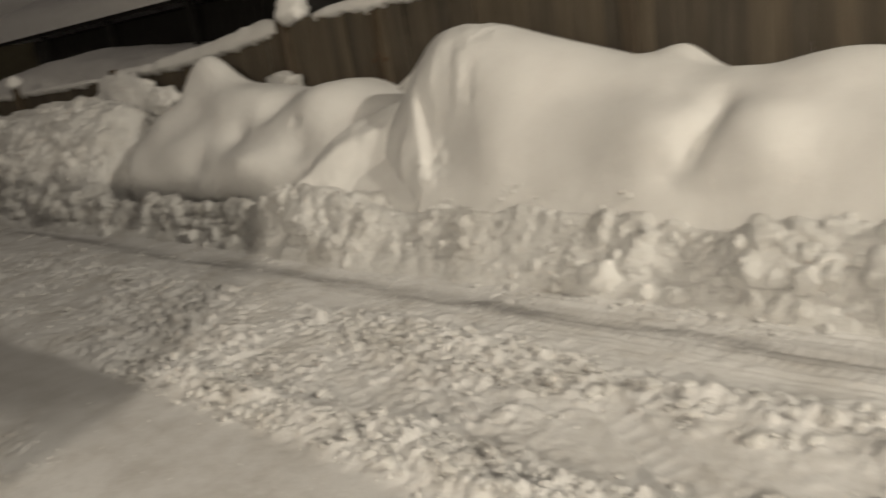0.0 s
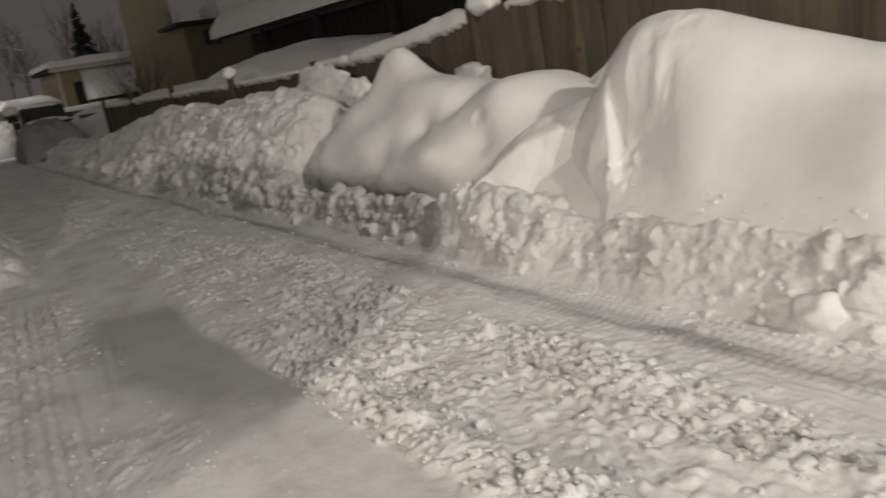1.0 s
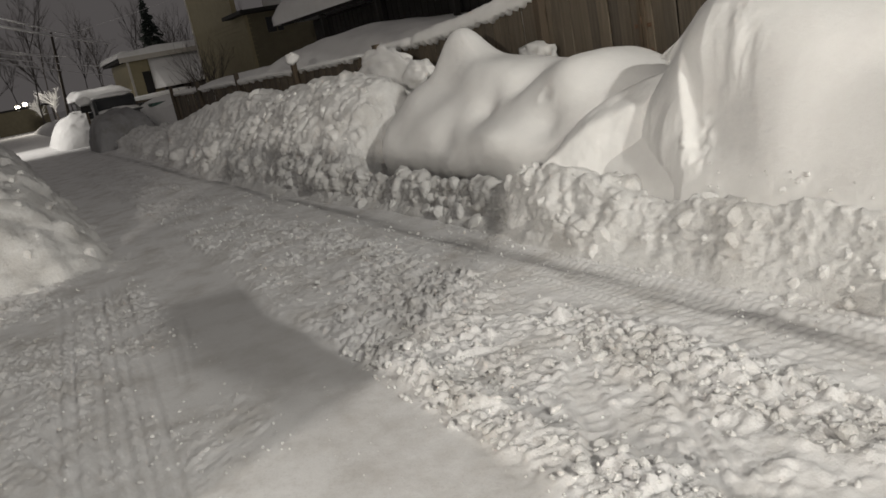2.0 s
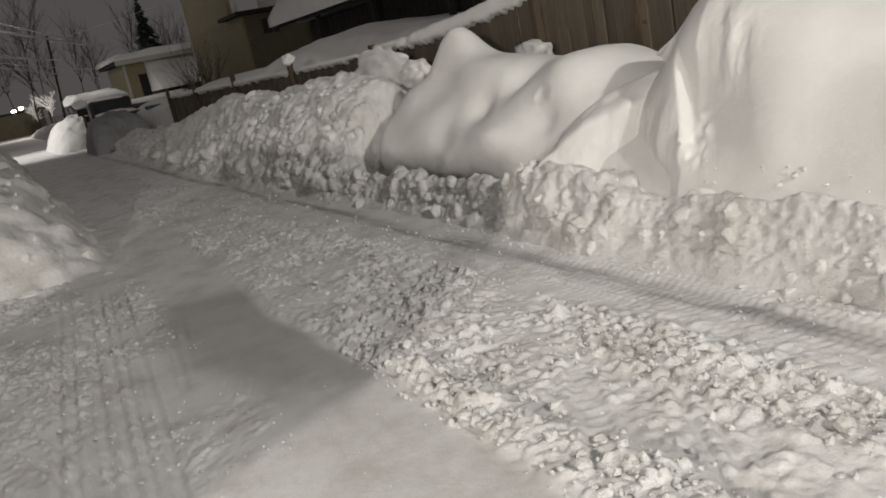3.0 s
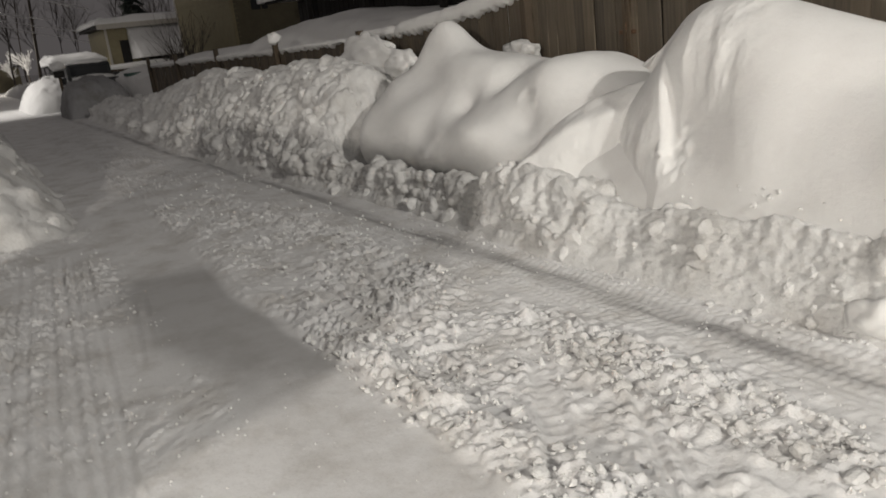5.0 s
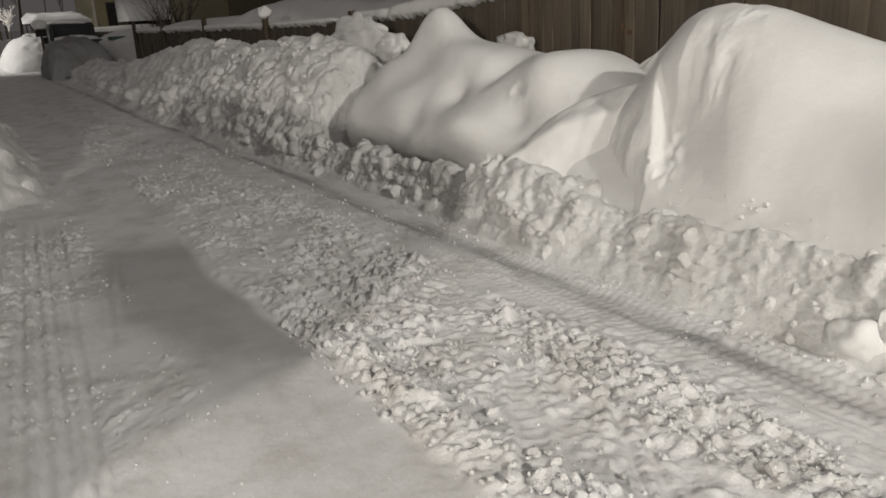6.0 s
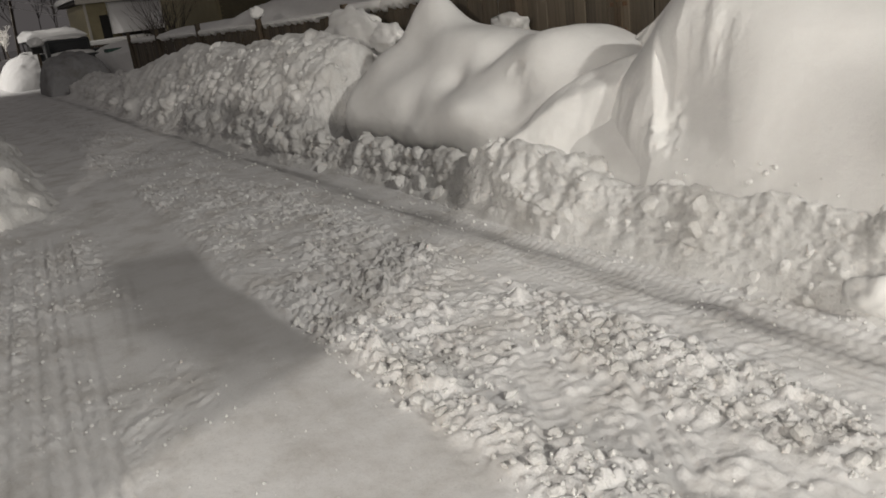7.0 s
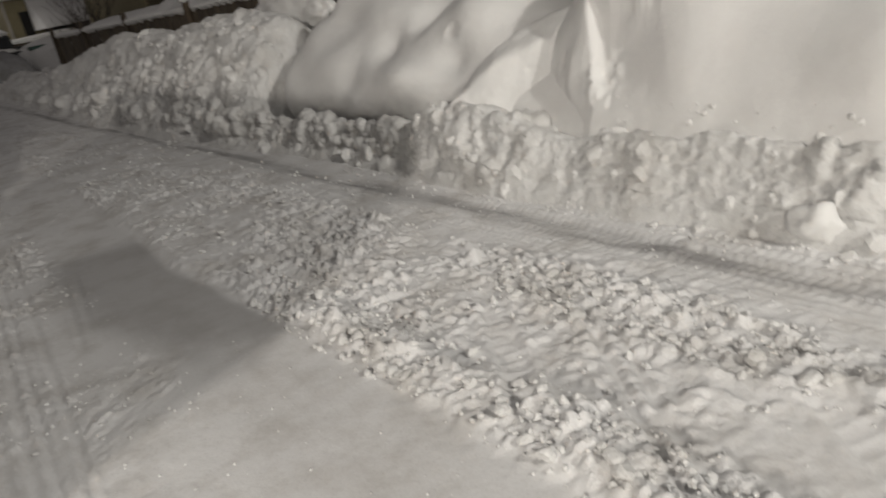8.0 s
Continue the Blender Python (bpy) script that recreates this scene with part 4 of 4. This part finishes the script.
# a low shed roof that catches the far lamp
shed = empty("shed", (0, 0, 0))
part("wall", box((-44.4, 4.2, 0), (-41.0, 6.2, 1.9)), WALL_DARK, shed)
part("roof", box((-44.6, 4.0, 1.9), (-40.8, 6.4, 2.0)), WALL_DARK, shed)
tagged(shed, "low dark shed under a pale snow load", "shed")
xs, ys = np.linspace(-44.7, -40.7, 40), np.linspace(3.9, 6.5, 40)
x, y = np.meshgrid(xs, ys, indexing="ij")
rim = np.minimum(1, np.minimum(np.minimum(x + 44.7, -40.7 - x), np.minimum(y - 3.9, 6.5 - y)) / 0.35 + 0.15) ** 0.5
tagged(sheet("roof_snow", xs, ys, 2.0 + 0.42 * rim * (1 + 0.3 * fbm(x, y, 3)) - 0.06 * (x + 42.7), SNOW_SMOOTH, bottom=2.0), "pale snow load on a low shed", "roof snow")
# a low fence across the yard, its snow catching the far lamp
cross_fence = empty("fence", (-40.2, 6.0, 0))
for k in range(24):
    part("board", box((-0.012, 0.15 * k, 0), (0.012, 0.15 * k + 0.14, 1.52)), POST_WOOD, cross_fence)
part("rail", box((0.013, 0, 1.2), (0.06, 3.6, 1.29)), POST_WOOD, cross_fence)
tagged(cross_fence, "low dark board fence crossing a yard", "fence")
tagged(lump("snow_load", (-40.2, 7.8, 1.60), (0.20, 1.85, 0.13), 19, SNOW_SMOOTH, 0.12, 4), "long roll of snow lying on a yard fence", "snow load", "snow on the fence")
# an open-sided green cart by the end of the fence
cart = empty("utility_cart", (-32.6, 5.75, 0))
for y, lean in ((0.0, 0.10), (0.95, 0.02)):
    part("upright", rod((0, y, 0.3), (0, y + lean, 1.28), 0.05, 0.05, 8), GREEN_TARP, cart)
part("top_panel", box((-0.7, 0.02, 1.22), (0.10, 1.05, 1.34), 0.03), GREEN_TARP, cart)
part("side_panel", box((-0.06, 0.55, 0.5), (0.05, 1.0, 1.22), 0.03), GREEN_TARP, cart)
part("tray", box((-0.9, -0.05, 0.42), (0.12, 1.05, 0.62), 0.03), CAR_PAINT, cart)
for y in (-0.1, 1.1):
    part("wheel", rod((-0.4, y - 0.05, 0.28), (-0.4, y + 0.05, 0.28), 0.28, 0.28, 16), TYRE, cart)
tagged(cart, "small dark green open-framed utility cart in snow", "cart")

# ---- heaps and the buried truck at the end of the bank ----
tagged(mound("snow_mound", -34.0, -30.6, 3.25, 5.5, 1.30, SNOW_SHADED, 0.05, 23, toe=0.4), "large heap of snow by the street, coloured dark as its unlit side", "snow heap", "far heaps")
tagged(mound("snow_mound", -47, -37.8, 2.5, 5.4, 1.42, SNOW_SMOOTH, 0.03, 27, toe=0.95), "snow heap lit by a distant street lamp", "snow heap", "far heaps")
tagged(mound("snow_bank", -90, -36, -2.6, 0.4, 0.7, SNOW_SMOOTH, 0.05, 31), "low roadside snow bank in lamplight", "snow bank")
tagged(mound("snow_bank", -90, -46, 3.8, 6.6, 0.8, SNOW_SMOOTH, 0.05, 37), "low roadside snow bank in lamplight", "snow bank")

truck = empty("pickup_truck", (-37.2, 5.0, 0))


def truck_part(name, lo, hi, material, parent, bevel=0.05, label=""):
    return part(name, box(lo, hi, bevel), material, parent, label)


truck_part("body", (-2.6, -0.95, 0.45), (2.4, 0.95, 1.05), CAR_PAINT, truck, 0.08)
truck_part("hood", (0.7, -0.9, 1.05), (2.3, 0.9, 1.25), CAR_PAINT, truck, 0.08)
cab = truck_part("cab", (-1.2, -0.88, 1.05), (0.7, 0.88, 1.92), CAR_PAINT, truck, 0.12)
truck_part("windshield", (0.69, -0.75, 1.2), (0.72, 0.75, 1.82), GLASS, cab, 0.01)
truck_part("grille", (2.38, -0.6, 0.7), (2.43, 0.6, 1.0), TRIM, truck, 0.01)
truck_part("bumper", (2.38, -0.95, 0.42), (2.52, 0.95, 0.62), IRON, truck, 0.03)
for sy in (-1, 1):
    truck_part("headlight", (2.37, sy * 0.78 - 0.13, 0.78), (2.44, sy * 0.78 + 0.13, 0.98), GLASS, truck, 0.02)
    m = truck_part("mirror", (0.45, sy * 1.08 - 0.14, 1.12), (0.58, sy * 1.08 + 0.14, 1.42), CAR_PAINT, truck, 0.03)
    truck_part("mirror_glass", (0.58, sy * 1.08 - 0.10, 1.17), (0.587, sy * 1.08 + 0.10, 1.37), GLASS, m, 0.002)
    for wx in (-1.7, 1.6):
        wheel = part("wheel", rod((wx, sy * 0.75, 0.38), (wx, sy * 0.97, 0.38), 0.38, 0.38, 20), TYRE, truck)
        part("rim", rod((wx, sy * 0.96, 0.38), (wx, sy * 0.985, 0.38), 0.22, 0.20, 14), TRIM, wheel)
tagged(truck, "dark snowed-in pickup truck beside a snow heap", "pickup truck")
tagged(lump("snow_load", (-37.5, 5.1, 1.96), (0.95, 0.85, 0.14), 6, SNOW_SMOOTH, 0.12), "snow lying on a truck's cab roof", "snow load")
tagged(lump("snow_load", (-35.7, 5.0, 1.28), (0.8, 0.9, 0.16), 7, SNOW_SMOOTH, 0.12), "snow lying on a truck's hood", "snow load")
sign = empty("meter_post", (-36.0, 3.75, 0))
part("post", box((-0.05, -0.05, 0), (0.05, 0.05, 1.65)), POST_WOOD, sign)
part("box", box((-0.12, -0.2, 1.45), (0.12, 0.2, 1.72), 0.02), WALL_DARK, sign)
tagged(sign, "dark box on a post in the snow", "post box")
tagged(lump("snow_load", (-36.0, 3.75, 1.90), (0.26, 0.30, 0.20), 15, SNOW_SMOOTH, 0.15), "round cap of snow on a post box", "snow load")

# ---- pole and wires ----
pole = empty("utility_pole", (-85, 7.1, 0))
part("shaft", rod((0, 0, 0), (0.25, 0.75, 9.0), 0.17, 0.12, 12), POLE_WOOD, pole)
tagged(pole, "dark leaning wooden utility pole beside the street", "utility pole")


def wire(a, b, sag, r=0.014):
    a, b = Vector(a), Vector(b)
    data = bpy.data.curves.new("wire", "CURVE")
    data.dimensions, data.bevel_depth, data.bevel_resolution = "3D", r, 1
    sp = data.splines.new("POLY")
    sp.points.add(40)
    for k in range(41):
        u = k / 40
        p = a.lerp(b, u)
        sp.points[k].co = (p.x, p.y, p.z - sag * 4 * u * (1 - u), 1)
    data.materials.append(WIRE)
    return tagged(new("wire", data), "thin overhead cable sagging across the night sky", "cable", "overhead cables")


for a, b, sag, r in (((-85, 11.35, 7.55), (-15, -5.4, 5.6), 0.1, 0.07), ((-85, 12.9, 7.1), (-15, -5.0, 6.0), 0.1, 0.04), ((-100, 10.9, 7.4), (-30, -2.6, 5.1), 0.25, 0.045), ((-100, 9.9, 7.5), (-30, -2.7, 5.4), 0.2, 0.022),
                     ((-100, 15.1, 5.5), (-30, -5.9, 6.0), 0.35, 0.032), ((-100, 16.6, 4.0), (-30, -7.0, 6.6), 0.4, 0.032), ((-85, 8.2, 8.5), (-60, 30, 12), 0.6, 0.012)):
    wire(a, b, sag, r)


# ---- trees ----
def bare_tree(place, height, seed, spread=0.55, levels=4, label="bare winter tree with fine twigs against the sky", name="tree", radius=0.1, snow=False):
    rng = random.Random(seed)
    tree = empty(name, place)
    trunk, crown = bmesh.new(), bmesh.new()

    def grow(p, d, length, r, level):
        bm = trunk if level == 0 else crown
        pieces = 3
        for k in range(pieces):
            q = p + d * length / pieces
            add_rod(bm, p, q, r * (1 - 0.2 * k), r * (1 - 0.2 * (k + 1)), 5 if level < 2 else 3)
            if level < levels:
                for _ in range(2 if level else 3):
                    side = Vector((rng.gauss(0, 1), rng.gauss(0, 1), rng.gauss(0.25, 0.5)))
                    e = (d + side * spread).normalized()
                    if k or level:
                        grow(q, e, length * rng.uniform(0.38, 0.6), r * 0.5, level + 1)
            p, d = q, (d + Vector((rng.gauss(0, 0.12), rng.gauss(0, 0.12), 0.05))).normalized()

    grow(Vector((0, 0, 0)), Vector((rng.gauss(0, 0.05), rng.gauss(0, 0.05), 1)).normalized(), height * 0.75, radius, 0)
    part("trunk", trunk, BARK, tree)
    part("crown", crown, SNOW_SMOOTH if snow else BARK, tree)
    return tagged(tree, label, name)


def shrub(place, height, seed, n=26):
    rng = random.Random(seed)
    ob = empty("shrub", place)
    bm = bmesh.new()
    for _ in range(n):
        d = Vector((rng.gauss(0, 0.3), rng.gauss(0, 0.38), 1)).normalized()
        p = Vector((rng.uniform(-0.2, 0.2), rng.uniform(-0.2, 0.2), 0))
        length = height * rng.uniform(0.7, 1.1)
        for k in range(4):
            q = p + d * length / 4
            add_rod(bm, p, q, 0.022 - 0.005 * k, 0.017 - 0.005 * k, 4)
            if k:
                e = (d + Vector((rng.gauss(0, 0.4), rng.gauss(0, 0.4), 0.2))).normalized()
                add_rod(bm, q, q + e * length * 0.25, 0.008, 0.003, 3)
            p, d = q, (d + Vector((rng.gauss(0, 0.10), rng.gauss(0, 0.12), 0))).normalized()
    part("crown", bm, BARK, ob)
    return tagged(ob, "leafless shrub with upright stems rising from snow", "shrub")


shrub((-33.5, 8.0, 1.2), 1.9, 3)
shrub((-34.5, 8.9, 1.2), 2.1, 5)
shrub((-32.8, 7.5, 1.1), 1.1, 9, 14)


def spruce(place, height, width, seed):
    rng = random.Random(seed)
    tree = empty("spruce_tree", place)
    part("trunk", rod((0, 0, 0), (0, 0, height), 0.2, 0.02), BARK, tree)
    bm = bmesh.new()
    for k in range(330):
        u = rng.random() ** 0.8
        z = height * (0.12 + 0.86 * u)
        reach = width * (1 - u) ** 0.85 * rng.uniform(0.5, 1.1) + 0.12
        a = rng.uniform(0, 6.283)
        out = Vector((math.cos(a), math.sin(a), 0))
        tip = out * reach + Vector((0, 0, z - reach * rng.uniform(0.25, 0.55)))
        side = Vector((-out.y, out.x, 0)) * (0.10 + 0.16 * reach)
        root, mid = Vector((0, 0, z)), out * reach * 0.55 + Vector((0, 0, z - reach * 0.2))
        q = [bm.verts.new(c) for c in (root, mid + side, tip, mid - side, mid - Vector((0, 0, 0.18 + 0.12 * reach)))]
        bm.faces.new((q[0], q[1], q[2])), bm.faces.new((q[0], q[2], q[3])), bm.faces.new((q[0], q[1], q[4])), bm.faces.new((q[3], q[0], q[4])), bm.faces.new((q[1], q[2], q[4])), bm.faces.new((q[2], q[3], q[4]))
    part("crown", bm, NEEDLES, tree)
    return tagged(tree, "tall dark spruce against the night sky", "tree")


spruce((-85, 16.9, 0), 11.6, 2.7, 4)
for k, (px, py, h, r) in enumerate(((-80, 4.6, 10, 0.16), (-100, 7.0, 12, 0.16), (-104, 13.5, 10, 0.12), (-90, 20.0, 7.2, 0.16), (-92, 22.0, 7.0, 0.16), (-91, 18.6, 6.4, 0.14))):
    bare_tree((px, py, 0), h, 40 + k, radius=r * 0.6, levels=3)
bare_tree((-92, 6.7, 0), 3.2, 71, radius=0.14, levels=4, snow=True, label="small tree white with snow under a lamp")
bare_tree((-94, 5.4, 0), 2.6, 73, radius=0.14, levels=4, snow=True, label="small tree white with snow under a lamp")

for k in range(16):
    bare_tree((-120 - 6 * (k % 4), -4 + 3.1 * k, 0), 9 + 3 * ((k * 0.618) % 1), 90 + k, radius=0.10, levels=3, spread=0.4, label="slim bare tree in distant winter woods")

# ---- lit house and lamp at the far end ----
for y0, z0 in ((3.6, 2.9), (4.4, 3.1)):
    porch = empty("porch_lamp", (-100, y0, z0))
    part("bulb", rod((0, -0.22, 0), (0, 0.22, 0), 0.14, 0.14, 10), GLOW, porch)
    part("bracket", box((-0.12, -0.1, -0.4), (-0.02, 0.1, 0.3)), TRIM, porch)
    tagged(porch, "small bright lamp on a distant wall", "lamp")
far_house = empty("far_house", (-104, 5, 0))
part("wall", box((-3, -4, 0), (3.8, 1.5, 2.6)), SIDING_SHADED, far_house)
part("roof", box((-3.3, -4.4, 2.6), (4.1, 1.9, 2.8)), WALL_DARK, far_house)
tagged(far_house, "low distant house with lamps on its wall", "house")

# ---- unseen additions, mostly behind the camera: house wall with its lamp, two light blockers ----
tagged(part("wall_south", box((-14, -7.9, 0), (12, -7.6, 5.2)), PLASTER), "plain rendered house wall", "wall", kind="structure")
# unseen block added to keep the street lamp off the yard snow
tagged(part("yard_light_blocker", box((-6.9, 5.70, 0), (9, 10, 7.5)), WALL_DARK), "unseen dark block that keeps lamplight off the yard", "wall", kind="structure")
# unseen blocker; its end leans out to cut the drive's shadow edge
bm = bmesh.new()
outline = ((-4.7, 0), (-1.36, 0), (-1.19, 1.32), (-0.82, 1.71), (-0.80, 2.5), (-4.7, 2.5))
front, back = [bm.verts.new((a, -2.05, b)) for a, b in outline], [bm.verts.new((a, -2.30, b)) for a, b in outline]
bm.faces.new(front), bm.faces.new(back[::-1])
for k in range(len(outline)):
    bm.faces.new((front[k - 1], back[k - 1], back[k], front[k]))
bmesh.ops.recalc_face_normals(bm, faces=bm.faces[:])
tagged(part("drive_light_blocker", bm, PLASTER), "unseen wall shaped to cast the shadow across the drive", "wall", kind="structure")
# unseen fixture added round the house light
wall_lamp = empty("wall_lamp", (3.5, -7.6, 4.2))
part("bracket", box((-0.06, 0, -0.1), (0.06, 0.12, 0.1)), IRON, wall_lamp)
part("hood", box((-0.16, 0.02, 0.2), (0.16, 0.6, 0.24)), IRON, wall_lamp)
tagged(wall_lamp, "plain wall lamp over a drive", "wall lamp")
street_lamp = empty("street_lamp", (13.0, 6.0, 0))
part("column", rod((0, 0, 0), (0, 0, 10.0), 0.10, 0.06, 12), IRON, street_lamp)
part("arm", rod((0, 0, 10.0), (0, -2.0, 10.1), 0.04, 0.035, 8), IRON, street_lamp)
part("head", box((-0.12, -2.5, 10.0), (0.12, -1.9, 10.12), 0.03), IRON, street_lamp)
tagged(street_lamp, "street lamp on a steel column", "street lamp", "street lamps")
# an unseen second column, added to go with the overhead fill
copy_thing(street_lamp, pose(3.0, -1.7, -1.3, 0, 0, 180))
